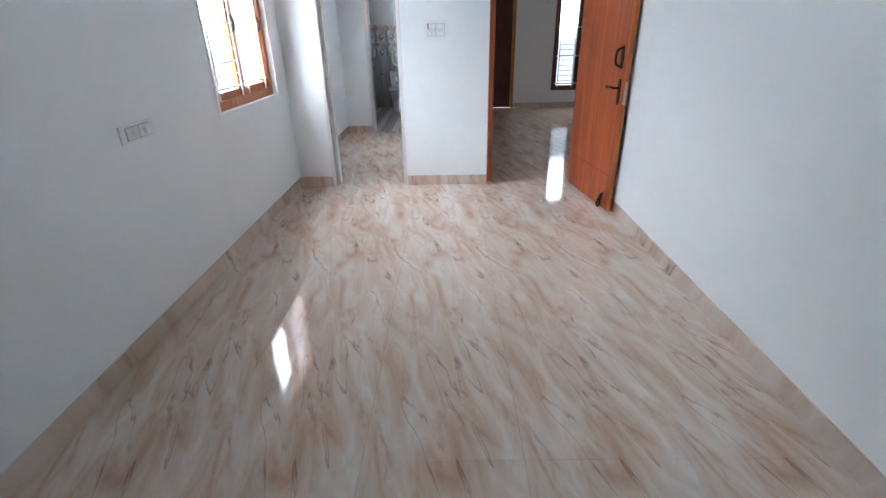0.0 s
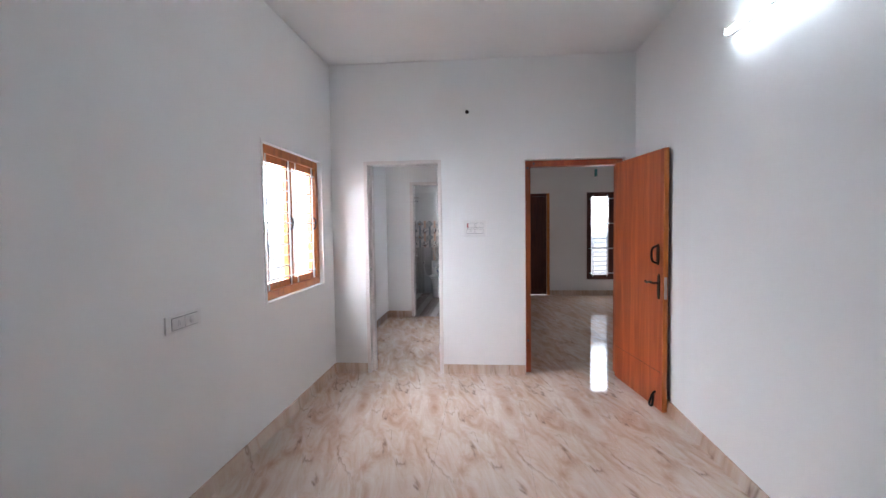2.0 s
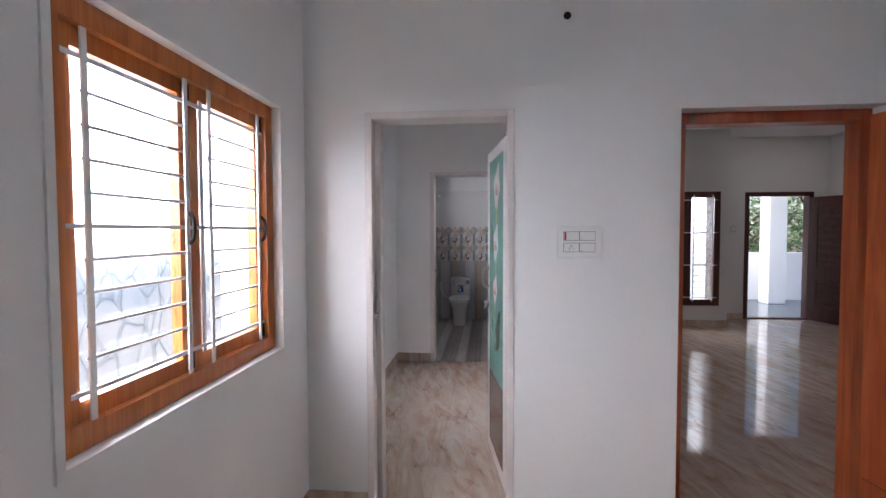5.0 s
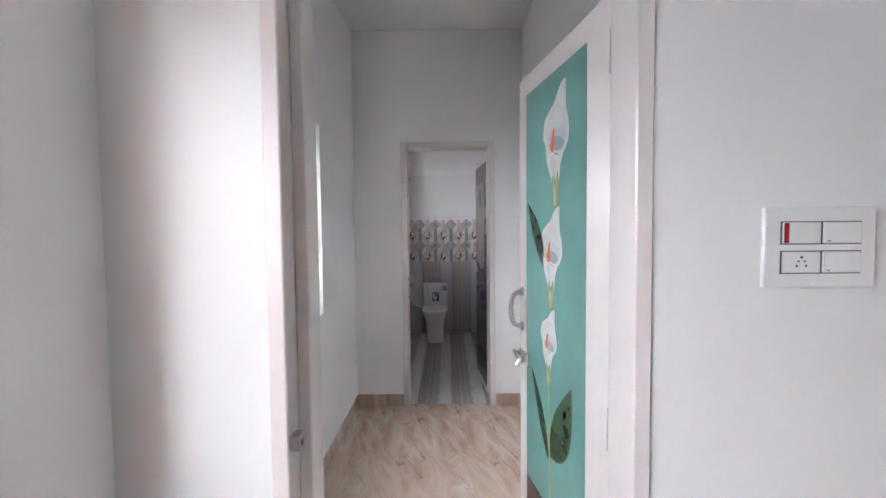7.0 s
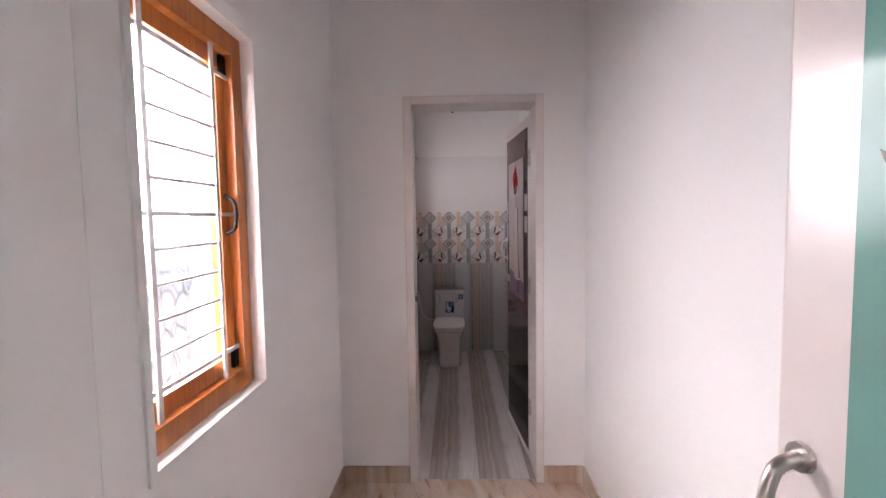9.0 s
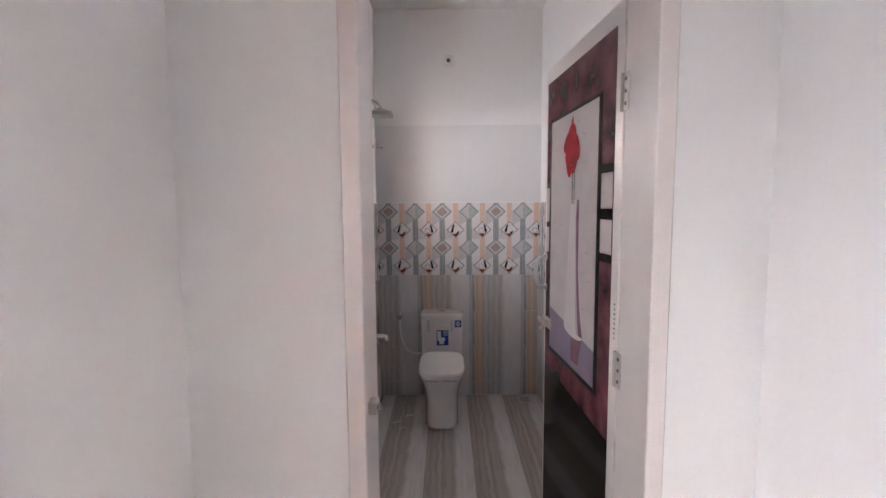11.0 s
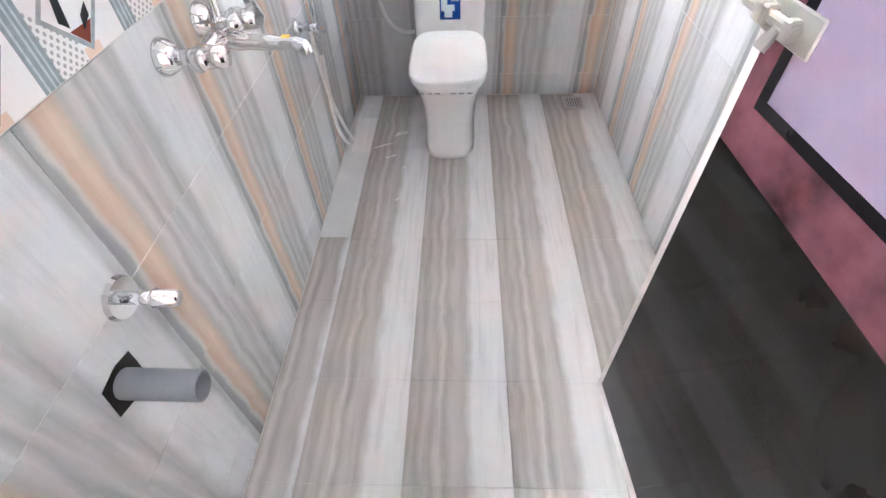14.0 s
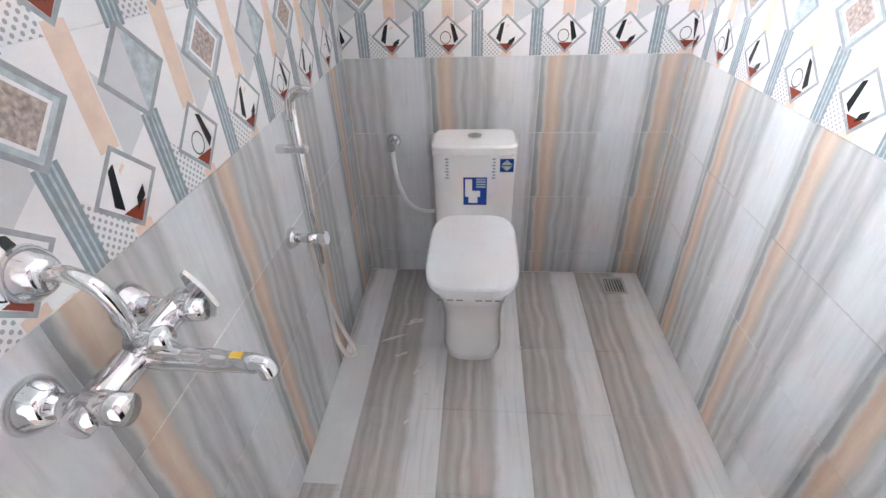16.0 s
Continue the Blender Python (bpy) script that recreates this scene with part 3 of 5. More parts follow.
def tower_bolt(leaf, s, z):
    """Aldrop bolt: plate, rod and knob on the leaf's face."""
    b = part("bolt_plate", soft_box(s - 0.085, s + 0.02, -0.006, -0.0005, z - 0.024, z + 0.024, 0.002, 1), STEEL, leaf, "brushed steel door bolt")
    part("bolt_rod", tube([(s - 0.06, -0.014, z), (s + 0.055, -0.014, z)], 0.008, 10), STEEL, b)
    for k in (-0.05, 0.0, 0.015):
        part("bolt_guide", soft_box(s + k - 0.008, s + k + 0.008, -0.024, -0.006, z - 0.013, z + 0.013, 0.003, 1), STEEL, b)
    part("bolt_knob", tube([(s - 0.03, -0.014, z), (s - 0.03, -0.03, z - 0.03)], [0.006, 0.01], 10), STEEL, b)


def leaf_pose(hx, hy, fx, fy):
    """Leaf stands on its hinge line; local x runs to the free edge, local -y is the printed face."""
    return Matrix.Translation((hx, hy, 0.012)) @ Matrix.Rotation(math.atan2(fy - hy, fx - hx), 4, "Z")


def print_piece(name, pts, depth, material, parent, label=""):
    """A flat printed shape on the face of a leaf (local x, z), lying depth in front of it."""
    bm = bmesh.new()
    bm.faces.new([bm.verts.new((s, -depth, z)) for s, z in pts])
    bmesh.ops.triangulate(bm, faces=bm.faces[:])
    return part(name, bm, material, parent, label)


def gloss(m):
    """Thin laminate film: a weak, sharp sheen."""
    b = m.node_tree.nodes["Principled BSDF"]
    b.inputs["Specular IOR Level"].default_value, b.inputs["Coat Weight"].default_value, b.inputs["Roughness"].default_value = 0.2, 0.0, 0.08


PRINT_TEAL = mat("teal_print", (0.15, 0.33, 0.29), 0.12, vary=0.3, scale=1.6, coat=0.4)
PRINT_BROWN = mat("brown_print", (0.075, 0.04, 0.032), 0.14, vary=0.2, scale=3, coat=0.4)
PETAL = mat("lily_white_print", (0.74, 0.73, 0.70), 0.14, vary=0.06, scale=12, coat=0.4)
PETAL_SHADE = mat("lily_grey_print", (0.36, 0.43, 0.46), 0.14, vary=0.1, scale=14, coat=0.4)
PETAL_SOFT = mat("lily_cream_print", (0.69, 0.69, 0.67), 0.14, vary=0.05, scale=14, coat=0.4)
PETAL_MIST = mat("lily_pale_grey_print", (0.60, 0.63, 0.63), 0.14, vary=0.1, scale=14, coat=0.4)
STEM_LIGHT = mat("pale_green_print", (0.50, 0.54, 0.34), 0.14, vary=0.2, scale=20, coat=0.4)
SPADIX = mat("orange_print", (0.75, 0.16, 0.05), 0.14, coat=0.4)
STEM = mat("stem_green_print", (0.33, 0.38, 0.20), 0.14, vary=0.2, scale=20, coat=0.4)
LEAFPRINT = mat("leaf_green_print", (0.035, 0.075, 0.04), 0.14, vary=0.4, scale=14, coat=0.4)
for printed in [m for m in bpy.data.materials if m.name.endswith("_print")]:
    gloss(printed)
# ---- lily door: white plastic leaf, teal printed panel, opened into the passage ----
lily = thing("door_1", "white plastic door with calla lily print, standing open", "door", leaf_pose(1.078, 0.15, 0.972, 0.85), kind="structure")
W1, H1 = 0.705, 2.02
part("leaf", soft_box(0.0, W1, 0.0, 0.03, 0.0, H1, 0.004, 2), PVC, lily)
part("panel", boxes((0.135, 0.622, -0.0012, -0.0002, 0.56, 1.95)), PRINT_TEAL, lily, "teal printed panel")
part("lower_panel", boxes((0.135, 0.622, -0.0012, -0.0002, 0.08, 0.558)), PRINT_BROWN, lily, "dark brown printed panel")


def rounded(outline, n=4):
    """A closed outline eased through its corners."""
    p = [Vector((x, y, 0)) for x, y in outline]
    out = []
    for k in range(len(p)):
        a, b, c, d = p[k - 1], p[k], p[(k + 1) % len(p)], p[(k + 2) % len(p)]
        for q in range(n):
            t = q / n
            v = 0.5 * (2 * b + (c - a) * t + (2 * a - 5 * b + 4 * c - d) * t * t + (3 * b - a - 3 * c + d) * t ** 3)
            out.append((v.x, v.y))
    return out


# a calla lily in hundredths of its width: bloom with a curling tip, rims, throat, rolled lip and green funnel
BLOOM = [(80, 0), (48, 6), (18, 30), (-8, 60), (-46, 80), (-84, 105), (-102, 140), (-105, 180), (-86, 206), (-72, 236), (-40, 246), (0, 250), (30, 262), (66, 258), (92, 232), (105, 198), (100, 152), (84, 112), (64, 64), (62, 30)]
INNER = [(-2, 84), (-42, 104), (-76, 130), (-84, 166), (-66, 192), (0, 200), (70, 196), (88, 180), (80, 140), (58, 104), (34, 82)]
THROAT = [(-70, 192), (-40, 165), (4, 155), (52, 166), (86, 194), (80, 230), (40, 250), (-10, 240), (-50, 235)]
DEEP = [(-50, 218), (-24, 196), (10, 192), (50, 204), (70, 226), (40, 248), (-10, 240)]
LIP = [(-78, 204), (-62, 242), (-20, 246), (22, 264), (64, 260), (44, 300), (32, 366), (16, 392), (-20, 388), (-32, 344), (-62, 296), (-76, 250)]
LIP_SHADE = [(-30, 256), (-4, 270), (10, 300), (8, 370), (-10, 380), (-22, 330), (-44, 286)]
FUNNEL = [(-20, 330), (2, 356), (24, 322), (31, 400), (26, 446), (3, 460), (-17, 448), (-25, 396)]
FUNNEL_LIGHT = [(-16, 370), (4, 380), (10, 440), (-2, 452), (-12, 430)]


def lily_flower(cx, top, size):
    k = size / 210
    at = lambda outline: [(cx - x * k, top - y * k * 0.82) for x, y in rounded(outline)]
    print_piece("funnel", at(FUNNEL), 0.0029, STEM, lily)
    print_piece("funnel_light", at(FUNNEL_LIGHT), 0.0030, STEM_LIGHT, lily)
    print_piece("bloom", at(BLOOM), 0.0018, PETAL, lily, "white lily bloom")
    print_piece("inner_petal", at(INNER), 0.00195, PETAL_SOFT, lily)
    print_piece("throat", at(THROAT), 0.0021, PETAL_MIST, lily)
    print_piece("deep_throat", at(DEEP), 0.00225, PETAL_SHADE, lily)
    print_piece("spadix", at([(-36, 240), (-30, 190), (-16, 157), (-6, 157), (-8, 200), (-12, 242)]), 0.0024, SPADIX, lily, "orange spadix")
    print_piece("lip", at(LIP), 0.0026, PETAL, lily)
    print_piece("lip_shade", at(LIP_SHADE), 0.0028, PETAL_MIST, lily)


lily_flower(0.345, 1.905, 0.205)
lily_flower(0.38, 1.54, 0.180)
lily_flower(0.40, 1.22, 0.140)
print_piece("stalk", [(0.408, 0.98), (0.395, 0.57), (0.381, 0.57), (0.392, 0.98)], 0.0014, STEM, lily)


def print_leaf(base, tip, width):
    b, t = Vector(base), Vector(tip)
    n = Vector((-(t - b).y, (t - b).x)).normalized()
    ks = [k / 12 for k in range(13)]
    pts = [b + (t - b) * k + n * width * math.sin(math.pi * k ** 0.8) for k in ks] + [b + (t - b) * k - n * width * 0.55 * math.sin(math.pi * k ** 0.8) for k in ks[::-1][1:-1]]
    print_piece("green_leaf", [(p.x, p.y) for p in pts], 0.0020, LEAFPRINT, lily, "dark green printed leaf")


print_leaf((0.44, 1.345), (0.603, 1.565), 0.045)
print_leaf((0.385, 0.74), (0.22, 1.02), 0.085)
print_leaf((0.40, 0.72), (0.56, 0.98), 0.035)
d_handle(lily, W1 - 0.035, 1.17, 0.035, STEEL)
tower_bolt(lily, W1 - 0.025, 0.99)
hinges(lily, (0.45, 1.0, 1.88))

def face_other_way(t):
    """Turns a leaf's printed side to its local +y."""
    for o in t.children_recursive:
        o.data.transform(Matrix.Diagonal((1, -1, 1, 1)))
        o.data.flip_normals()


face_other_way(lily)

# ---- vase door: printed bathroom leaf, opened into the bathroom ----
PRINT_PURPLE = mat("plum_print", (0.13, 0.048, 0.06), 0.15, vary=0.75, scale=9, coat=0.4)
PRINT_BLACK = mat("black_print", (0.012, 0.010, 0.012), 0.14, coat=0.4)
PRINT_NIGHT = mat("charcoal_print", (0.012, 0.010, 0.009), 0.2, vary=0.5, scale=5, coat=0.4)
PRINT_WALL = mat("pale_stone_print", (0.60, 0.54, 0.54), 0.14, vary=0.06, scale=11, coat=0.4)
PRINT_LILAC = mat("lilac_print", (0.30, 0.24, 0.32), 0.14, vary=0.12, scale=4, coat=0.4)
PRINT_VASE = mat("ivory_print", (0.68, 0.62, 0.61), 0.14, vary=0.04, coat=0.4)
PRINT_VASE_SHADE = mat("mauve_print", (0.27, 0.15, 0.19), 0.14, vary=0.25, scale=16, coat=0.4)
PRINT_VASE_TONE = mat("greyed_ivory_print", (0.50, 0.43, 0.45), 0.14, vary=0.05, coat=0.4)
PRINT_RED = mat("crimson_print", (0.40, 0.012, 0.022), 0.14, vary=0.35, scale=18, coat=0.4)
for printed in (PRINT_PURPLE, PRINT_BLACK, PRINT_NIGHT, PRINT_WALL, PRINT_LILAC, PRINT_VASE, PRINT_VASE_SHADE, PRINT_VASE_TONE, PRINT_RED):
    gloss(printed)
vase_door = thing("door_2", "white plastic bathroom door with flower vase print, open", "door", leaf_pose(1.036, 3.068, 0.978, 3.79), kind="structure")
W2, H2 = 0.70, 2.10
part("leaf", soft_box(0.0, W2, 0.0, 0.03, 0.0, H2, 0.004, 2), PVC, vase_door)
rect = lambda a, b, c, d: [(a, c), (b, c), (b, d), (a, d)]


def vp(name, pts, depth, material, label=""):
    print_piece(name, [(min(0.675, max(0.047, 0.128 + 1.29 * (p - 0.165))) if name != "dark_band" else p, 0.518 + 0.72 * z if z > 0.1 else z) for p, z in pts], depth, material, vase_door, label)


part("panel", boxes((0.045, 0.677, -0.0012, -0.0002, 0.05, 2.04)), PRINT_PURPLE, vase_door, "plum printed panel")
vp("dark_band", [(0.045, 0.05), (0.677, 0.05), (0.677, 0.50), (0.045, 0.46)], 0.0015, PRINT_NIGHT)
vp("side_square", rect(0.05, 0.185, 1.20, 1.60), 0.0015, PRINT_BLACK)
vp("side_square", rect(0.05, 0.185, 1.235, 1.375), 0.0018, PRINT_WALL)
vp("side_square", rect(0.05, 0.185, 1.42, 1.565), 0.0018, PRINT_WALL)
vp("side_square", rect(0.50, 0.655, 1.14, 1.56), 0.0015, PRINT_BLACK)
vp("side_square", rect(0.52, 0.655, 1.165, 1.31), 0.0018, PRINT_WALL)
vp("side_square", rect(0.52, 0.655, 1.34, 1.53), 0.0018, PRINT_WALL)
vp("black_border", rect(0.165, 0.56, 0.60, 1.90), 0.0020, PRINT_BLACK, "black printed border")
vp("stone_ground", rect(0.186, 0.544, 0.626, 1.885), 0.0023, PRINT_WALL, "pale cracked-stone picture")
vp("table_top", [(0.186, 0.626), (0.544, 0.626), (0.544, 0.86), (0.186, 0.79)], 0.0026, PRINT_LILAC)
vp("cast_shade", [(0.29, 0.66), (0.345, 0.66), (0.345, 0.82), (0.262, 0.82)], 0.0028, PRINT_VASE_SHADE)
zs = [k / 14 for k in range(15)]
vase_w = lambda t: 0.072 - 0.058 * t ** 0.55 + 0.03 * max(0, t - 0.85) * 4
vp("vase", [(0.332 + vase_w(t), 0.81 + 0.65 * t) for t in zs] + [(0.332 - vase_w(t), 0.81 + 0.65 * t) for t in zs[::-1]], 0.0030, PRINT_VASE, "tall ivory vase")
vp("vase_tone", [(0.332 - 0.36 * vase_w(t), 0.81 + 0.65 * t) for t in zs] + [(0.332 - 0.9 * vase_w(t), 0.81 + 0.65 * t) for t in zs[::-1]], 0.00315, PRINT_VASE_TONE)
vp("vase_foot", [(0.332 + 0.072 * math.cos(a), 0.812 + 0.03 * math.sin(a)) for a in [math.pi + math.pi * k / 12 for k in range(13)]], 0.0031, PRINT_VASE)
vp("vase_side", [(0.332 - 0.62 * vase_w(t), 0.81 + 0.65 * t) for t in zs] + [(0.332 - vase_w(t), 0.81 + 0.65 * t) for t in zs[::-1]], 0.0033, PRINT_VASE_SHADE)
vp("flower_stem", rect(0.352, 0.357, 1.44, 1.62), 0.0033, PRINT_BLACK)
vp("flower_stem", rect(0.337, 0.341, 1.44, 1.62), 0.0033, PRINT_BLACK)
for cx, cz, a, b, tilt in ((0.375, 1.70, 0.036, 0.08, 0.2), (0.34, 1.72, 0.034, 0.08, -0.3), (0.39, 1.75, 0.03, 0.06, 0.5), (0.36, 1.78, 0.03, 0.05, 0.0), (0.385, 1.62, 0.018, 0.05, -0.2), (0.345, 1.63, 0.022, 0.045, 0.3)):
    vp("red_petal", [(cx + a * math.cos(u) * math.cos(tilt) - b * math.sin(u) * math.sin(tilt), cz + a * math.cos(u) * math.sin(tilt) + b * math.sin(u) * math.cos(tilt)) for u in [2 * math.pi * k / 14 for k in range(14)]], 0.0036 + cx * 0.0005, PRINT_RED, "red printed petal")
vp("bud", [(0.362, 1.80), (0.352, 1.84), (0.355, 1.865), (0.37, 1.84)], 0.0036, PRINT_RED)
vp("bud_stem", [(0.32, 1.82), (0.305, 1.855), (0.33, 1.80), (0.335, 1.79)], 0.0036, PRINT_BLACK)
rc = random.Random(5)
for k in range(26):
    s, z, a, l = rc.uniform(0.2, 0.48), rc.uniform(0.9, 1.8), rc.uniform(-0.9, 1.2), rc.uniform(0.012, 0.035)
    vp("crack", [(s, z), (s + l * math.cos(a), z + l * math.sin(a)), (s + l * math.cos(a) * 0.95, z + l * math.sin(a) + 0.0025)], 0.0027, PRINT_LILAC)
d_handle(vase_door, W2 - 0.025, 1.27, 0.035, WHITE_PLASTIC)
tower_bolt(vase_door, W2 - 0.025, 1.06)
hinges(vase_door, (0.35, 1.09, 1.85))
part("pen_writing", boxes(*[(0.014, 0.020 + 0.003 * (k % 2), -0.0012, -0.0003, 1.17 + k * 0.014, 1.174 + k * 0.014) for k in range(8)]), GREY_LINE, vase_door, "faint dark pen writing")

face_other_way(vase_door)

# ---- main doorway leaf: red-brown veneer, opened against the side wall ----
main_leaf = thing("door_3", "red-brown veneered wooden door standing open by the wall", "door", leaf_pose(2.79, -0.012, 2.912, -0.875), kind="structure")
WM, HM = 0.875, 2.03
# local +y now faces the room's left side
part("leaf", soft_box(0.0, WM, -0.036, 0.0, 0.0, HM, 0.003, 1), DOORWOOD, main_leaf)
part("edge_strip", boxes((WM, WM + 0.006, -0.037, 0.001, 0.0, HM)), TEAK, main_leaf, "orange teak lipping")
part("kick_groove", boxes((0.02, WM - 0.02, -0.0372, -0.0362, 0.3, 0.304)), DARKWOOD, main_leaf)


def black_handle(y, s):
    pl = part("handle_plate", loft([(WM - 0.075, 0, 0.0, 0.022, 0.085), (WM - 0.075, 0, 0.006, 0.02, 0.082)], 20, 2.6), BLACK, main_leaf, "black iron pull handle")
    pl.matrix_local = Matrix(((1, 0, 0, 0), (0, 0, s, y), (0, 1, 0, 1.22), (0, 0, 0, 1)))
    part("pull_handle", tube(smooth_path([(WM - 0.075, y, 1.15), (WM - 0.075, y + s * 0.045, 1.17), (WM - 0.075, y + s * 0.055, 1.22), (WM - 0.075, y + s * 0.045, 1.27), (WM - 0.075, y, 1.29)]), [0.009] * 25, 10), BLACK, main_leaf, smooth=True)
    lk = part("lock_plate", loft([(WM - 0.06, 0, 0.0, 0.021, 0.10), (WM - 0.06, 0, 0.007, 0.018, 0.097)], 20, 3.0), BLACK, main_leaf, "black iron lock plate")
    lk.matrix_local = Matrix(((1, 0, 0, 0), (0, 0, s, y), (0, 1, 0, 0.97), (0, 0, 0, 1)))
    part("lever", tube(smooth_path([(WM - 0.06, y, 1.0), (WM - 0.06, y + s * 0.05, 1.0), (WM - 0.10, y + s * 0.055, 1.005), (WM - 0.16, y + s * 0.052, 0.995), (WM - 0.18, y + s * 0.05, 1.003)]), 0.009, 10), BLACK, main_leaf, smooth=True)


black_handle(-0.036, -1)
part("lock_face", boxes((WM + 0.0062, WM + 0.0085, -0.03, -0.008, 0.88, 1.05)), STEEL, main_leaf, "steel lock face plate")
part("door_stopper", tube(smooth_path([(WM - 0.10, -0.037, 0.13), (WM - 0.10, -0.06, 0.11), (WM - 0.12, -0.075, 0.03), (WM - 0.075, -0.075, 0.03), (WM - 0.09, -0.06, 0.11)]), 0.009, 10), BLACK, main_leaf, "black iron foot stopper", True)


# ---- switch and socket plates ----
def plate(name, label, m, w, h, cols, rows, gadgets):
    """Wall plate with snap-in modules; local x across, y out of the wall, z up."""
    p = thing(name, label, "switch plate", m)
    part("plate", soft_box(-w / 2, w / 2, 0.0005, 0.012, -h / 2, h / 2, 0.004, 2), WHITE_PLASTIC, p)
    iw, ih = w * 0.72, h * 0.72
    split = 0.012 if rows > 1 else 0.0
    for j in range(rows):
        low, high = -ih / 2 + ih * j / rows + split / 2, -ih / 2 + ih * (j + 1) / rows - split / 2
        part("insert", boxes((-iw / 2, iw / 2, 0.0121, 0.0135, low, high)), GREY_LINE, p, "dark shadow gap")
        for i in range(cols):
            a, c = -iw / 2 + iw * i / cols + 0.002, low + 0.002
            b, d = a + iw / cols - 0.004, high - 0.002
            part("module", soft_box(a, b, 0.0136, 0.017, c, d, 0.0015, 1), WHITE_PLASTIC, p)
            kind_ = gadgets[j][i]
            mx, mz = (a + b) / 2, (c + d) / 2
            if kind_ == "socket":
                for hx, hz, r in ((0, 0.010, 0.003), (-0.009, -0.007, 0.0026), (0.009, -0.007, 0.0026), (-0.006, 0.002, 0.0022), (0.006, 0.002, 0.0022)):
                    part("socket_hole", tube([(mx + hx, 0.0165, mz + hz), (mx + hx, 0.0174, mz + hz)], r, 8), GREY_LINE, p)
            elif kind_ == "red":
                part("indicator", soft_box(b - 0.012, b - 0.002, 0.0165, 0.018, c + 0.001, d - 0.001, 0.0008, 1), RED, p, "red switch indicator")
            elif kind_ == "knob":
                part("regulator_knob", tube([(mx, 0.0165, mz), (mx, 0.028, mz)], [0.019, 0.016], 20), WHITE_PLASTIC, p, "fan regulator knob", True)
                part("knob_ridge", boxes((mx - 0.016, mx + 0.016, 0.0275, 0.033, mz - 0.003, mz + 0.003)), WHITE_PLASTIC, p)
            else:
                part("rocker_mark", boxes((b - 0.014, b - 0.008, 0.0168, 0.0173, c + 0.004, c + 0.006)), GREY_LINE, p)
    return p


FACE_ROOM = lambda x, z: Matrix(((1, 0, 0, x), (0, -1, 0, 0.0), (0, 0, 1, z), (0, 0, 0, 1)))
plate("switch_plate", "white modular switch plate with red indicator and socket", Matrix.Translation((1.428, 0, 1.448)) @ Matrix.Rotation(math.pi, 4, "Z"), 0.218, 0.16, 2, 2, [["", "socket"], ["", "red"]])
plate("socket_plate", "white wall plate with socket and fan regulator", Matrix.Translation((0, -2.345, 1.015)) @ Matrix.Rotation(-math.pi / 2, 4, "Z"), 0.275, 0.085, 2, 1, [["knob", "socket"]])
plate("passage_switch_plate", "white switch plate on the passage wall", Matrix.Translation((PASS_X, 0.73, 1.46)) @ Matrix.Rotation(-math.pi / 2, 4, "Z"), 0.22, 0.10, 2, 1, [["", ""]])
plate("hall_switch_plate", "small white switch plate beside hall door", Matrix.Translation((5.12, HY2, 1.53)) @ Matrix.Rotation(math.pi, 4, "Z"), 0.12, 0.12, 1, 1, [["", ]])

# lamp point high on the wall
lp = thing("lamp_point", "capped white lamp point with black wire hole", "lamp holder", Matrix.Translation((1.362, 0, 2.57)))
part("rose", tube([(0, -0.0005, 0), (0, -0.006, 0)], [0.03, 0.026], 20), PLASTER, lp, smooth=False)
part("wire_hole", tube([(0, -0.006, 0), (0, -0.009, 0)], 0.019, 14), BLACK, lp, "black wire hole")

# tube light on the side wall
tl = thing("tube_light", "glowing white tube light batten on the wall", "light", Matrix.Translation((MAIN_X, -2.32, 2.55)))
part("batten", soft_box(-0.03, -0.0005, -0.6, 0.6, -0.018, 0.022, 0.004, 1), WHITE_PLASTIC, tl)
part("lamp_tube", tube([(-0.045, -0.585, -0.008), (-0.045, 0.585, -0.008)], 0.014, 12), glow_mat("tube_glow", (0.86, 0.96, 1.0), TUBE_GLOW), tl, "lit fluorescent tube", True)
for y in (-0.592, 0.592):
    part("end_cap", soft_box(-0.062, -0.02, y - 0.012, y + 0.012, -0.024, 0.014, 0.003, 1), WHITE_PLASTIC, tl)


# ---- hall ----
closed = thing("door_4", "closed dark red-brown wooden door in the hall", "door", kind="structure")
x0, x1, z1 = H_CLOSED[0], H_CLOSED[1], H_CLOSED[3]
for a, b in ((x0, x0 + 0.06), (x1 - 0.06, x1)):
    part("jamb", boxes((a + 0.0005, b - 0.0005, HY - 0.008, HY + 0.10, 0.0, z1 - 0.001)), TEAK, closed, "orange-brown jamb")
part("head", boxes((x0 + 0.06, x1 - 0.06, HY - 0.008, HY + 0.10, z1 - 0.06, z1 - 0.001)), DARKWOOD, closed)
part("leaf", boxes((x0 + 0.062, x1 - 0.062, HY + 0.03, HY + 0.065, 0.006, z1 - 0.062)), DARKWOOD, closed)
for za, zb in ((0.12, 0.85), (1.0, 1.9)):
    part("raised_panel", soft_box(x0 + 0.18, x1 - 0.18, HY + 0.018, HY + 0.03, za, zb, 0.008, 1), DARKWOOD, closed)

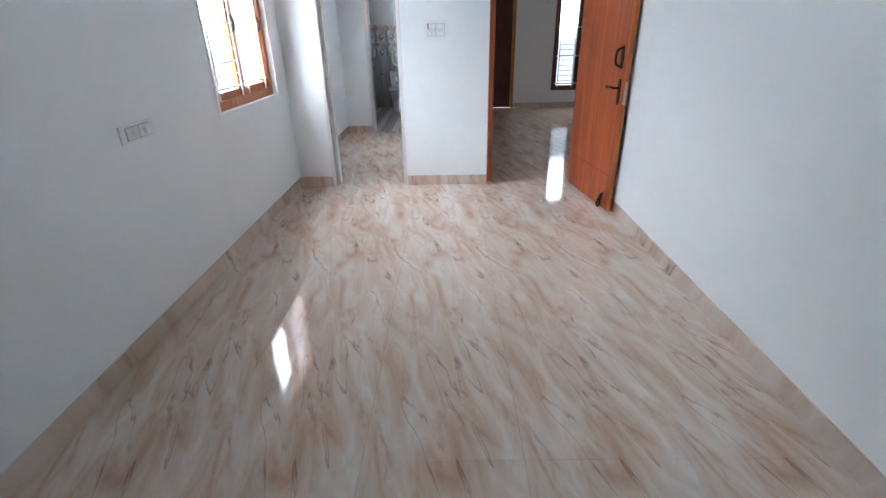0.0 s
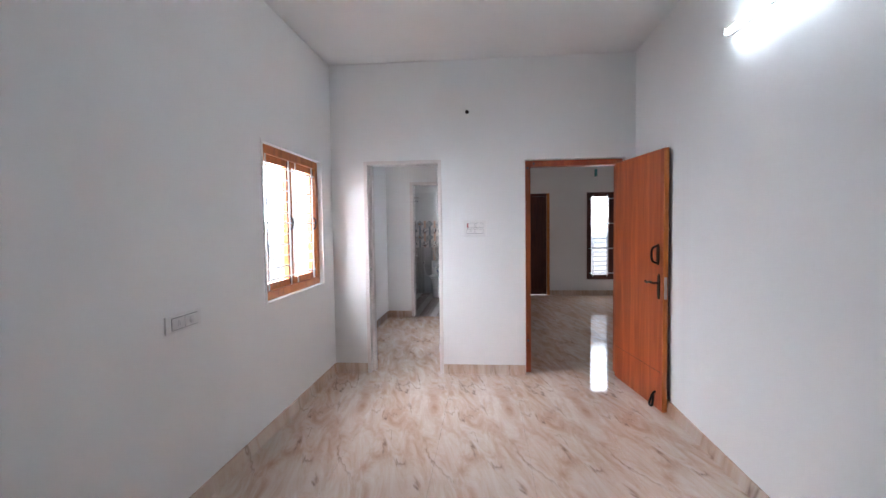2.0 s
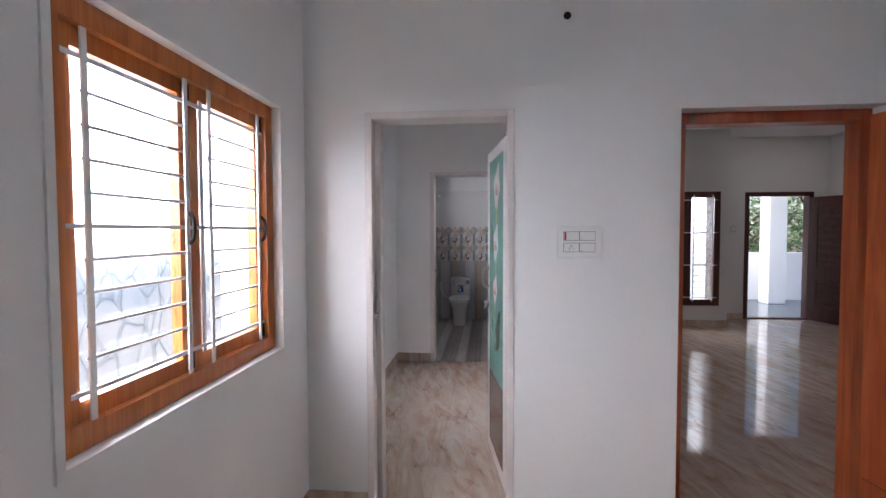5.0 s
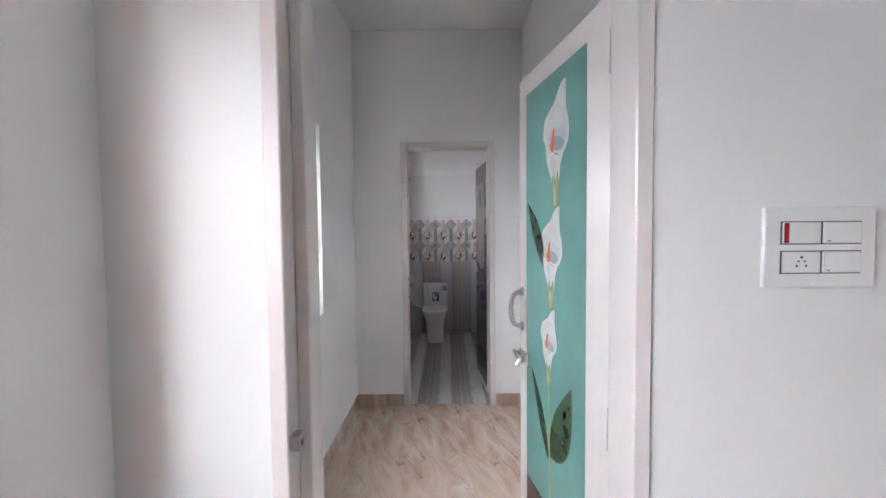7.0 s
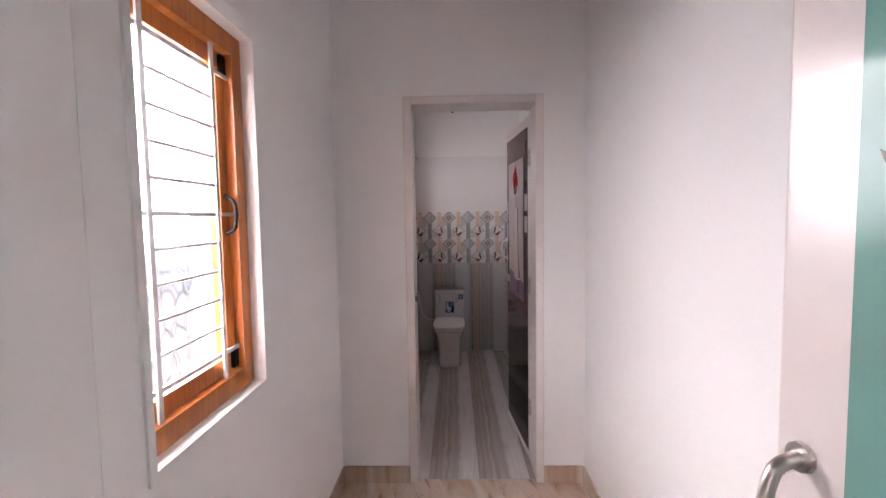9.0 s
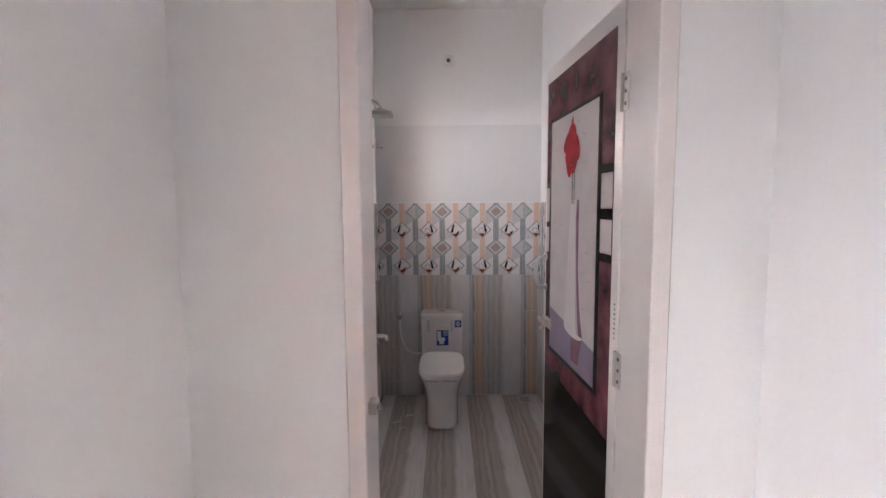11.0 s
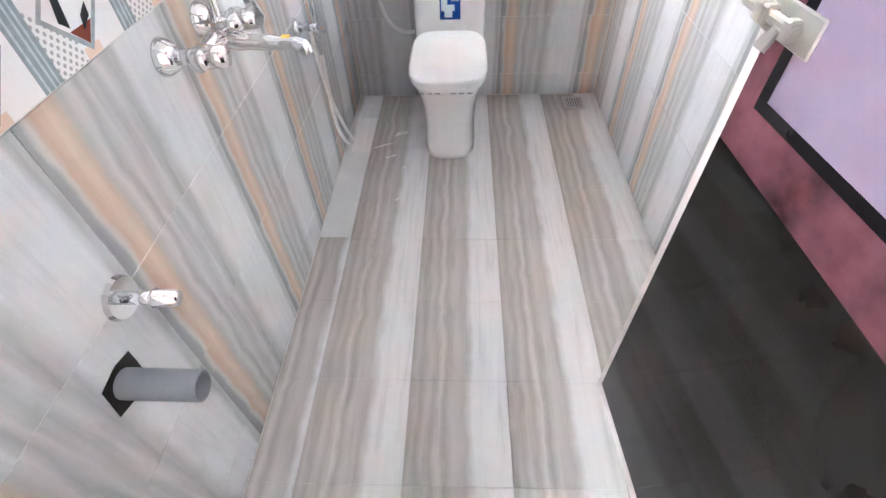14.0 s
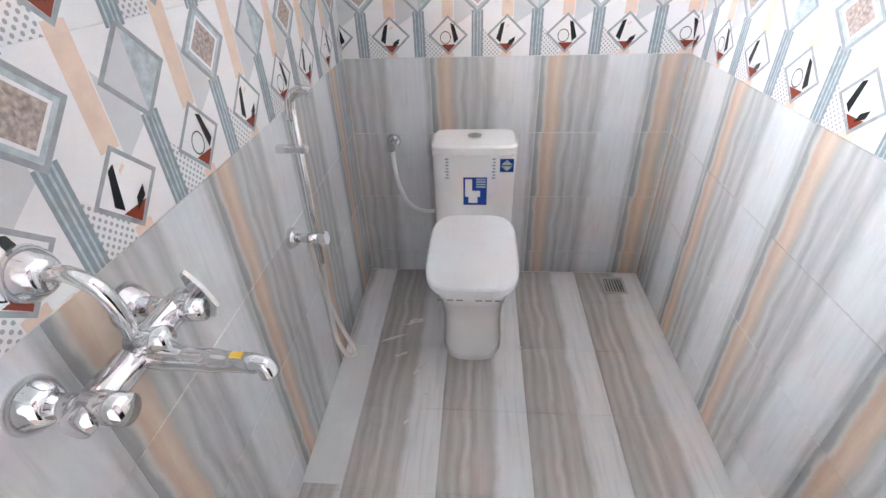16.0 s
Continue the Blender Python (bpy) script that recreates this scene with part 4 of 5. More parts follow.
hw = thing("window_4", "dark wooden hall window with frosted panes and grille", "window", kind="structure")
x0, x1, z0, z1 = H_WIN
f = 0.09
part("window_frame", boxes((x0, x0 + f, HY - 0.015, HY + 0.06, z0, z1), (x1 - f, x1, HY - 0.015, HY + 0.06, z0, z1), (x0 + f, x1 - f, HY - 0.015, HY + 0.06, z0, z0 + f), (x0 + f, x1 - f, HY - 0.015, HY + 0.06, z1 - f, z1)), DARKWOOD, hw)
cxm = (x0 + x1) / 2
part("mullion", boxes((cxm - 0.06, cxm + 0.06, HY - 0.01, HY + 0.05, z0 + f, z1 - f)), DARKWOOD, hw)
for a, b in ((x0 + f, cxm - 0.06), (cxm + 0.06, x1 - f)):
    p = part("pane", boxes((a, b, HY + 0.03, HY + 0.035, z0 + f, z1 - f)), FIGURED, hw, "frosted glass pane")
    p.visible_shadow = False
    for gx in (a + 0.03, b - 0.03):
        part("grille_upright", boxes((gx - 0.008, gx + 0.008, HY - 0.028, HY - 0.022, z0 + 0.06, z1 - 0.05)), STEEL_WHITE, hw)
    n = 17
    for k in range(1, n):
        z = z0 + f + (z1 - z0 - 2 * f) * k / n
        part("grille_rod", tube([(a + 0.02, HY - 0.02, z), (b - 0.02, HY - 0.02, z)], 0.006, 6), STEEL_WHITE, hw)
for k in range(4):
    z = z0 + 0.13 + (z1 - z0 - 0.26) * k / 3
    part("grille_bar", boxes((x0 + 0.05, x1 - 0.05, HY - 0.034, HY - 0.028, z - 0.008, z + 0.008)), STEEL_WHITE, hw)
tagged(part("hall_backdrop", boxes((3.2, 4.46, HY + 0.9, HY + 0.92, -0.3, 8.0)), daylight_mat(3.5)), "pale daylight outside the hall window", "sky", kind="structure")

od = thing("door_5", "carved dark red entrance door standing open inwards", "door", leaf_pose(6.30, HY2 - 0.01, 6.56, 5.06), kind="structure")
WO, HO = 0.86, 2.04
part("leaf", soft_box(0, WO, 0.0, 0.04, 0.0, HO, 0.004, 1), DARKWOOD, od)
for za, zb in ((0.22, 0.70), (0.86, 1.9)):
    pn = part("panel_surround", boxes((0.13, WO - 0.19, -0.010, -0.0003, za, za + 0.03), (0.13, WO - 0.19, -0.010, -0.0003, zb - 0.03, zb), (0.13, 0.16, -0.010, -0.0003, za + 0.03, zb - 0.03), (WO - 0.22, WO - 0.19, -0.010, -0.0003, za + 0.03, zb - 0.03)), DARKWOOD, od)
    n = int((zb - za) / 0.12)
    for k in range(n):
        z = za + 0.05 + (zb - za - 0.1) * k / n
        part("carved_rib", soft_box(0.18, WO - 0.24, -0.014, -0.0003, z, z + 0.07, 0.006, 1), DARKWOOD, od)
part("lock_plate", soft_box(WO - 0.09, WO - 0.05, -0.008, -0.0003, 0.92, 1.22, 0.003, 1), BRASS, od, "brass lock plate")
part("lever", tube(smooth_path([(WO - 0.07, -0.008, 1.05), (WO - 0.07, -0.05, 1.05), (WO - 0.13, -0.055, 1.05), (WO - 0.2, -0.05, 1.045)]), 0.01, 8), BRASS, od, "brass lever handle")
of = door_frame("door_frame_4", H_OPEN, HY2 - 0.01, HY2 + 0.14, 0.07, DARKWOOD, "dark red timber entrance frame")
part("threshold", boxes((H_OPEN[0] + 0.07, H_OPEN[1] - 0.07, HY2 + 0.005, HY2 + 0.14, 0.0005, 0.02)), DARKWOOD, of)
# teal junction box in the hall
tagged(part("junction_box", soft_box(3.74, 3.785, HY - 0.06, HY - 0.0005, 2.43, 2.58, 0.006, 1), TEAL_PLASTIC), "small teal plastic wall box in the hall", "fixture")
for k, (x, y) in enumerate(((5.76, 4.8), (4.6, 2.2), (5.76, 2.2))):
    dl = thing("downlight", "small round recessed ceiling downlight, lit", "light", Matrix.Translation((x, y, H)), group="hall downlights")
    part("trim_ring", tube([(0, 0, -0.0005), (0, 0, -0.008)], [0.062, 0.055], 24), WHITE_PLASTIC, dl)
    part("diffuser", tube([(0, 0, -0.008), (0, 0, -0.011)], 0.045, 20), glow_mat("downlight_glow", (1.0, 0.93, 0.86), DOWNLIGHT_WATTS * 2), dl)

# ---- veranda and outdoors beyond the entrance ----
GRANITE = mat("dark_granite", (0.06, 0.075, 0.09), 0.2, vary=0.35, scale=6)
EARTH = mat("dry_earth", (0.22, 0.17, 0.12), 0.9, vary=0.3, scale=2, bump=0.5)
tagged(part("ground", boxes((-150, 150, -150, 220, -0.75, -0.55)), EARTH), "dry brown earth outside the house", "ground", kind="structure")
tagged(part("veranda_floor", boxes((4.43, 9.5, 6.131, 8.4, -0.5, -0.02)), GRANITE), "dark granite veranda floor", "floor", kind="structure")
tagged(part("parapet", soft_box(4.43, 9.6, 8.4, 8.55, -0.5, 1.02, 0.01, 1), PLASTER), "white painted veranda parapet wall", "wall", kind="structure")
tagged(part("pillar", soft_box(6.75, 7.1, 7.75, 8.09, -0.02, 3.3, 0.012, 1), PLASTER), "square white veranda pillar", "pillar")
tagged(part("veranda_roof", boxes((4.43, 9.5, 6.131, 8.2, 3.3, 3.45)), CEILING), "white veranda roof slab", "roof", kind="structure")
LEAF = mat("leaf_green", (0.10, 0.16, 0.05), 0.5, vary=0.4, scale=1.5)
BARK = mat("bark", (0.12, 0.085, 0.06), 0.9, vary=0.3, bump=0.5)


def tree(x, y, h, spread, seed):
    r = random.Random(seed)
    t = thing("tree", "leafy green broad tree beyond the veranda", "tree", Matrix.Translation((x, y, -0.55)), group="garden trees")
    bm = tube([(0, 0, 0), (0.1, 0.05, h * 0.3), (0.0, 0.1, h * 0.6), (0.05, 0, h * 0.85)], [0.16, 0.13, 0.08, 0.03], 8)
    for k in range(9):
        a, z0_ = r.uniform(0, 6.28), h * r.uniform(0.25, 0.7)
        tube([(0.05, 0.05, z0_), (math.cos(a) * spread * 0.45, math.sin(a) * spread * 0.45, z0_ + h * 0.14), (math.cos(a) * spread * 0.85, math.sin(a) * spread * 0.85, z0_ + h * 0.2)], [0.06, 0.04, 0.012], 6, bm=bm)
    part("trunk", bm, BARK, t)
    bm = bmesh.new()
    clumps = [(Vector((r.gauss(0, spread * 0.5), r.gauss(0, spread * 0.5), h * r.uniform(0.25, 1.0))), r.uniform(0.35, 0.75)) for _ in range(60)]
    for c, rad in clumps:
        for _ in range(70):
            p = c + Vector((r.gauss(0, 1), r.gauss(0, 1), r.gauss(0, 0.8))) * rad * 0.55
            u = Vector((r.uniform(-1, 1), r.uniform(-1, 1), r.uniform(-1, 0.4))).normalized()
            w = u.orthogonal().normalized() * r.uniform(0.03, 0.06)
            l = u * r.uniform(0.10, 0.2)
            bm.faces.new([bm.verts.new(q) for q in (p, p + l * 0.5 + w, p + l, p + l * 0.5 - w)])
    part("crown", bm, LEAF, t)


tree(8.6, 12.6, 4.6, 2.0, 1)
tree(11.5, 14.0, 5.2, 2.4, 2)
tree(6.4, 13.5, 5.0, 2.2, 3)

# ---- bathroom ----
# toilet, one-piece with a box cistern
wc = thing("toilet", "white ceramic one-piece toilet with closed lid and stickers", "toilet", Matrix.Translation((0.519, 5.49, 0.0)))
part("pedestal", loft([(0, -0.33, 0.0, 0.122, 0.25), (0, -0.33, 0.03, 0.118, 0.245), (0, -0.33, 0.16, 0.118, 0.242), (0, -0.34, 0.26, 0.128, 0.27), (0, -0.345, 0.33, 0.145, 0.30), (0, -0.345, 0.375, 0.158, 0.325), (0, -0.345, 0.39, 0.158, 0.325)], 40, 3.4), CERAMIC, wc, smooth=True)
part("seat", loft([(0, -0.43, 0.391, 0.158, 0.242), (0, -0.43, 0.405, 0.160, 0.245)], 40, 4.0), LID, wc, smooth=False)
part("lid", loft([(0, -0.435, 0.4055, 0.158, 0.242), (0, -0.435, 0.410, 0.163, 0.247), (0, -0.435, 0.428, 0.163, 0.247), (0, -0.435, 0.434, 0.156, 0.240)], 40, 4.2), LID, wc, smooth=False)
part("cistern", loft([(0, -0.10, 0.36, 0.158, 0.095), (0, -0.10, 0.41, 0.160, 0.096), (0, -0.10, 0.68, 0.164, 0.097), (0, -0.10, 0.69, 0.164, 0.097)], 44, 9), CERAMIC, wc, smooth=False)
part("cistern_lid", loft([(0, -0.10, 0.6905, 0.160, 0.095), (0, -0.10, 0.695, 0.166, 0.099), (0, -0.10, 0.722, 0.166, 0.099), (0, -0.10, 0.730, 0.155, 0.09)], 44, 7), CERAMIC, wc)
part("flush_button", tube([(0, -0.10, 0.7305), (0, -0.10, 0.738)], 0.028, 20), CHROME, wc, "chrome flush button")
fy = -0.2005
st = part("sticker", boxes((-0.042, 0.05, fy - 0.001, fy, 0.485, 0.605)), BLUE, wc, "blue sticker with white toilet drawing")
part("sticker_picture", boxes((-0.035, -0.008, fy - 0.002, fy - 0.0011, 0.545, 0.597), (-0.035, 0.024, fy - 0.002, fy - 0.0011, 0.522, 0.548), (-0.022, 0.014, fy - 0.002, fy - 0.0011, 0.495, 0.523)), PAPER, st)
part("sticker_text", boxes(*[(0.008, 0.045, fy - 0.002, fy - 0.0011, z, z + 0.006) for z in (0.562, 0.573, 0.584, 0.594)]), SLATE_LIGHT, st)
lg = part("brand_sticker", boxes((0.098, 0.15, fy - 0.001, fy, 0.628, 0.682)), BLUE, wc, "small blue square sticker")
bm = bmesh.new()
for pts in (((0.102, 0.657), (0.146, 0.657), (0.124, 0.679)), ((0.102, 0.653), (0.146, 0.653), (0.124, 0.632))):
    bm.faces.new([bm.verts.new((x, fy - 0.0016, z)) for x, z in pts])
part("sticker_mark", bm, SLATE_LIGHT, lg)
for x in (-0.105, 0.075):
    part("tape", boxes((x - 0.012, x + 0.012, fy - 0.0008, fy, 0.59, 0.70)), PAPER, wc, "clear tape with faint lettering")
    part("tape_lettering", boxes(*[(x - 0.007 + 0.003 * (k % 2), x + 0.006, fy - 0.0012, fy - 0.0009, 0.6 + k * 0.013, 0.606 + k * 0.013) for k in range(7)]), RIM, wc)
for k in (0, 1, 2, 4, 5, 6):
    part("rim_writing", boxes((-0.115 + k * 0.032, -0.093 + k * 0.032, -0.6718, -0.6700, 0.378, 0.383)), RIM, wc)

# health faucet valve and white hose
hv = thing("inlet_valve", "chrome angle valve with white flexible hose to cistern", "valve", Matrix.Translation((0.178, 5.5, 0.675)))
part("flange", tube([(0, 0.0, 0), (0, -0.012, 0)], [0.03, 0.022], 20), CHROME, hv, smooth=True)
part("valve_body", tube([(0, -0.012, 0), (0, -0.06, 0)], 0.013, 14), CHROME, hv, smooth=True)
part("valve_knob", tube([(0, -0.06, 0), (0, -0.082, 0)], [0.018, 0.02], 8), CHROME, hv)
part("hose", tube(smooth_path([(0, -0.045, -0.012), (0, -0.047, -0.07), (0.012, -0.05, -0.17), (0.05, -0.06, -0.26), (0.11, -0.07, -0.295), (0.165, -0.075, -0.295)], 8), 0.0085, 10), WHITE_PLASTIC, hv, "white flexible hose", True)

# wall mixer with spout and riser elbow
mx_ = thing("wall_mixer", "chrome bath wall mixer with spout and lever handles", "tap", Matrix.Translation((0.008, 4.045, 0.015)))
for y, z in ((-0.085, 0.915), (0.095, 0.915), (-0.005, 1.05)):
    part("flange", tube(smooth_path([(0, y, z), (0.010, y, z), (0.03, y, z)], 4), [0.037, 0.037, 0.036, 0.035, 0.034, 0.031, 0.027, 0.023, 0.018], 24), CHROME, mx_, "domed chrome flange", True)
for y in (-0.085, 0.095):
    part("inlet_pipe", tube([(0.028, y, 0.915), (0.075, y, 0.915)], 0.016, 16), CHROME, mx_, smooth=True)
    h = part("handle_hub", tube([(0.075, y, 0.915), (0.125, y, 0.915)], [0.024, 0.019], 18), CHROME, mx_, smooth=True)
    if y > 0:
        part("lever", slab([(0.100, -0.020), (0.138, -0.024), (0.146, -0.004), (0.132, 0.03), (0.114, 0.058), (0.108, 0.054), (0.113, 0.016), (0.102, 0.004)], 0.008, Matrix(((1, 0, 0, 0), (0, 0, 1, y - 0.004), (0, 1, 0, 0.925), (0, 0, 0, 1)))), CHROME, h, "chrome fin lever")
part("body", tube([(0.078, -0.115, 0.915), (0.078, -0.085, 0.915), (0.078, 0.095, 0.915), (0.078, 0.12, 0.915)], [0.018, 0.022, 0.022, 0.018], 18), CHROME, mx_, smooth=True)
part("spout", tube(smooth_path([(0.078, 0.005, 0.912), (0.12, 0.005, 0.906), (0.18, 0.005, 0.902), (0.235, 0.005, 0.899), (0.247, 0.005, 0.895), (0.25, 0.005, 0.880)], 4), [0.019] * 5 + [0.0165] * 4 + [0.014] * 4 + [0.012] * 4 + [0.0125] * 4, 14), CHROME, mx_, "straight chrome spout", True)
part("spout_label", boxes((0.205, 0.221, 0.0, 0.01, 0.9120, 0.9155)), mat("yellow_label", (0.7, 0.42, 0.02), 0.5), mx_, "small yellow label")
part("diverter_knob", tube([(0.078, 0.005, 0.93), (0.13, 0.005, 0.945)], [0.019, 0.015], 14), CHROME, mx_, smooth=True)
part("riser", tube(smooth_path([(0.022, -0.005, 1.05), (0.05, -0.005, 1.052), (0.082, -0.005, 1.03), (0.088, 0.0, 0.98), (0.08, 0.005, 0.93)], 6), 0.0105, 12), CHROME, mx_, "curved chrome riser pipe", True)

# overhead shower
sh = thing("overhead_shower", "chrome overhead shower arm with square head", "shower", Matrix.Translation((0.0, 4.02, 2.05)))
part("flange", tube([(0.001, 0, 0), (0.012, 0, 0)], [0.032, 0.025], 18), CHROME, sh, smooth=True)
part("arm", tube(smooth_path([(0.01, 0, 0), (0.12, 0, 0.01), (0.22, 0, 0.0), (0.25, 0, -0.03)], 5), 0.011, 12), CHROME, sh, smooth=True)
part("shower_head", loft([(0.255, 0, -0.065, 0.055, 0.055), (0.255, 0, -0.05, 0.056, 0.056), (0.252, 0, -0.035, 0.02, 0.02)], 28, 5), STEEL, sh)

# hand shower on its rail with hose loop
hs = thing("hand_shower", "chrome hand shower on wall rail with hanging hose", "shower", Matrix.Translation((0.008, 4.715, 0.02)))
part("flange", tube([(0, 0, 0.665), (0.016, 0, 0.665)], [0.032, 0.022], 20), CHROME, hs, smooth=True)
part("valve_body", tube([(0.014, 0, 0.665), (0.085, 0, 0.665)], 0.014, 14), CHROME, hs, smooth=True)
part("valve_knob", tube([(0.085, 0, 0.665), (0.105, 0, 0.668)], [0.018, 0.020], 10), CHROME, hs)
part("rail", tube([(0.062, 0.03, 0.56), (0.062, 0.05, 1.04)], 0.009, 12), CHROME, hs, "chrome rail", True)
part("wall_bracket", soft_box(0.0, 0.085, 0.03, 0.052, 0.905, 0.925, 0.003, 1), CHROME, hs)
part("shower_handset", tube(smooth_path([(0.055, 0.05, 0.99), (0.062, 0.052, 1.04), (0.085, 0.055, 1.06), (0.115, 0.055, 1.055)], 4), 0.013, 12), CHROME, hs, smooth=True)
part("hose", tube(smooth_path([(0.05, 0.0, 0.65), (0.055, 0.01, 0.5), (0.066, 0.03, 0.36), (0.09, 0.03, 0.27), (0.112, 0.02, 0.22), (0.118, 0.0, 0.205), (0.10, -0.02, 0.225), (0.075, -0.01, 0.29), (0.062, 0.02, 0.42), (0.062, 0.03, 0.56)], 7), 0.0075, 10), STEEL, hs, "ribbed steel shower hose", True)

# bare tap stub and capped drain pipe
tp = thing("tap_point", "chrome angle tap with round flange", "tap", Matrix.Translation((0.008, 3.558, 0.707)))
part("flange", tube([(0, 0, 0), (0.008, 0, 0)], [0.04, 0.036], 24), CHROME, tp, smooth=False)
part("stub", tube([(0.008, 0, 0), (0.06, 0, 0)], 0.012, 14), CHROME, tp, smooth=True)
part("outlet", tube([(0.055, 0.0, 0), (0.062, 0, 0), (0.064, 0, 0), (0.10, 0.0, 0.0)], [0.012, 0.018, 0.016, 0.014], 14), CHROME, tp, smooth=True)
pp = thing("drain_pipe", "open grey plastic waste pipe through wall tile", "pipe", Matrix.Translation((0.008, 3.458, 0.60)))
bm = tube([(0.0, 0, 0), (0.135, 0, -0.004)], 0.027, 20, cap=False)
tube([(0.135, 0, -0.004), (0.0, 0, 0)], 0.0235, 20, cap=False, bm=bm)
part("pipe", bm, PVC_GREY, pp, smooth=True)
bm = bmesh.new()
n = 20
for ring in range(n):
    a, b = 2 * math.pi * ring / n, 2 * math.pi * (ring + 1) / n
    bm.faces.new([bm.verts.new((0.135, r * math.cos(t), -0.004 + r * math.sin(t))) for r, t in ((0.0235, a), (0.027, a), (0.027, b), (0.0235, b))])
part("pipe_lip", bm, PVC_GREY, pp)
part("cut_hole", slab([(-0.045, -0.03), (-0.01, -0.042), (0.04, -0.035), (0.045, 0.03), (0.01, 0.04), (-0.035, 0.035)], 0.0012, Matrix(((0, 0, 1, 0.0002), (1, 0, 0, 0), (0, 1, 0, 0), (0, 0, 0, 1)))), BLACK, pp, "rough dark cut-out in tile")
# corner angle valve high up
av = thing("angle_valve", "chrome angle valve high on bathroom wall", "valve", Matrix.Translation((0.0, 5.25, 2.0)))
part("flange", tube([(0.0005, 0, 0), (0.012, 0, 0)], [0.028, 0.02], 16), CHROME, av, smooth=True)
part("valve_body", tube([(0.01, 0, 0), (0.075, 0, 0)], 0.013, 12), CHROME, av, smooth=True)
part("valve_outlet", tube([(0.045, 0, 0), (0.045, 0, 0.045)], 0.011, 12), CHROME, av, smooth=True)
part("valve_knob", tube([(0.075, 0, 0), (0.10, 0, 0)], [0.02, 0.018], 8), CHROME, av)
# bulb holder
bh = thing("bulb_holder", "small white square lamp holder on bathroom wall", "lamp holder", Matrix.Translation((0.58, BATH_Y1, 2.68)))
part("base", soft_box(-0.04, 0.04, -0.014, -0.0005, -0.04, 0.04, 0.004, 1), WHITE_PLASTIC, bh)
part("socket", tube([(0, -0.014, 0), (0, -0.05, -0.01)], [0.024, 0.02], 16), WHITE_PLASTIC, bh, smooth=True)
part("socket_mouth", tube([(0, -0.05, -0.01), (0, -0.052, -0.0105)], 0.015, 12), GREY_LINE, bh)
# dried cement smears left on the new floor
SMEAR = mat("dried_cement", (0.66, 0.63, 0.60), 0.8, vary=0.2, scale=60)
rs = random.Random(11)
for cx, cy, w, d in ((0.20, 5.02, 0.07, 0.012), (0.27, 5.12, 0.05, 0.02), (0.24, 4.93, 0.04, 0.01), (0.32, 4.86, 0.02, 0.035), (0.30, 4.62, 0.012, 0.012), (0.70, 4.98, 0.03, 0.008), (0.36, 4.74, 0.03, 0.006)):
    pts = [(cx + w * math.cos(a) * rs.uniform(0.4, 1.0) + 0.4 * d * math.sin(a), cy + d * math.sin(a) * rs.uniform(0.5, 1.2) + 0.3 * w * math.cos(a)) for a in [2 * math.pi * k / 14 for k in range(14)]]
    bm = flat(pts, 0.0008)
    bmesh.ops.triangulate(bm, faces=bm.faces[:])
    tagged(part("cement_smear", bm, SMEAR), "thin dried pale cement smear on bathroom floor", "stain", "floor smears")
# floor drain
fd = thing("floor_drain", "square steel floor drain grating in the corner", "drain", Matrix.Translation((1.174, 5.40, 0.0005)))
part("drain_frame", boxes((-0.052, 0.052, -0.062, -0.05, 0, 0.004), (-0.052, 0.052, 0.05, 0.062, 0, 0.004), (-0.052, -0.04, -0.05, 0.05, 0, 0.004), (0.04, 0.052, -0.05, 0.05, 0, 0.004)), STEEL, fd)
part("drain_well", boxes((-0.04, 0.04, -0.05, 0.05, 0, 0.0012)), GREY_LINE, fd)
for k in range(6):
    part("grate_bar", boxes((-0.035 + k * 0.0128, -0.029 + k * 0.0128, -0.05, 0.05, 0.0013, 0.0035)), STEEL, fd)


# ---- tiles ----
def laid(name, bm, materials, m, parent, clip):
    """One tile, cut to clip=(u0, u1, v0, v1) in its own plane."""
    u0, u1, v0, v1 = clip
    for co, no in (((u0, 0, 0), (-1, 0, 0)), ((u1, 0, 0), (1, 0, 0)), ((0, v0, 0), (0, -1, 0)), ((0, v1, 0), (0, 1, 0))):
        bmesh.ops.bisect_plane(bm, geom=bm.verts[:] + bm.edges[:] + bm.faces[:], plane_co=co, plane_no=no, clear_outer=True)
    me = bpy.data.meshes.new(name)
    bm.to_mesh(me)
    bm.free()
    for k in materials:
        me.materials.append(k)
    ob = new(name, me)
    ob.matrix_world = m
    ob.parent = parent
    return ob


def tile_slab(u0, u1, v0, v1, thick, edge=0.0007):
    """Tile with a small arris; top face at z = 0."""
    bm = bmesh.new()
    low = [bm.verts.new(p) for p in ((u0, v0, -thick), (u1, v0, -thick), (u1, v1, -thick), (u0, v1, -thick))]
    mid = [bm.verts.new((v.co.x, v.co.y, -edge)) for v in low]
    top = [bm.verts.new((min(max(v.co.x, u0 + edge), u1 - edge), min(max(v.co.y, v0 + edge), v1 - edge), 0)) for v in low]
    for a, b in ((low, mid), (mid, top)):
        for k in range(4):
            bm.faces.new((a[k], a[(k + 1) % 4], b[(k + 1) % 4], b[k]))
    bm.faces.new(top)
    return bm


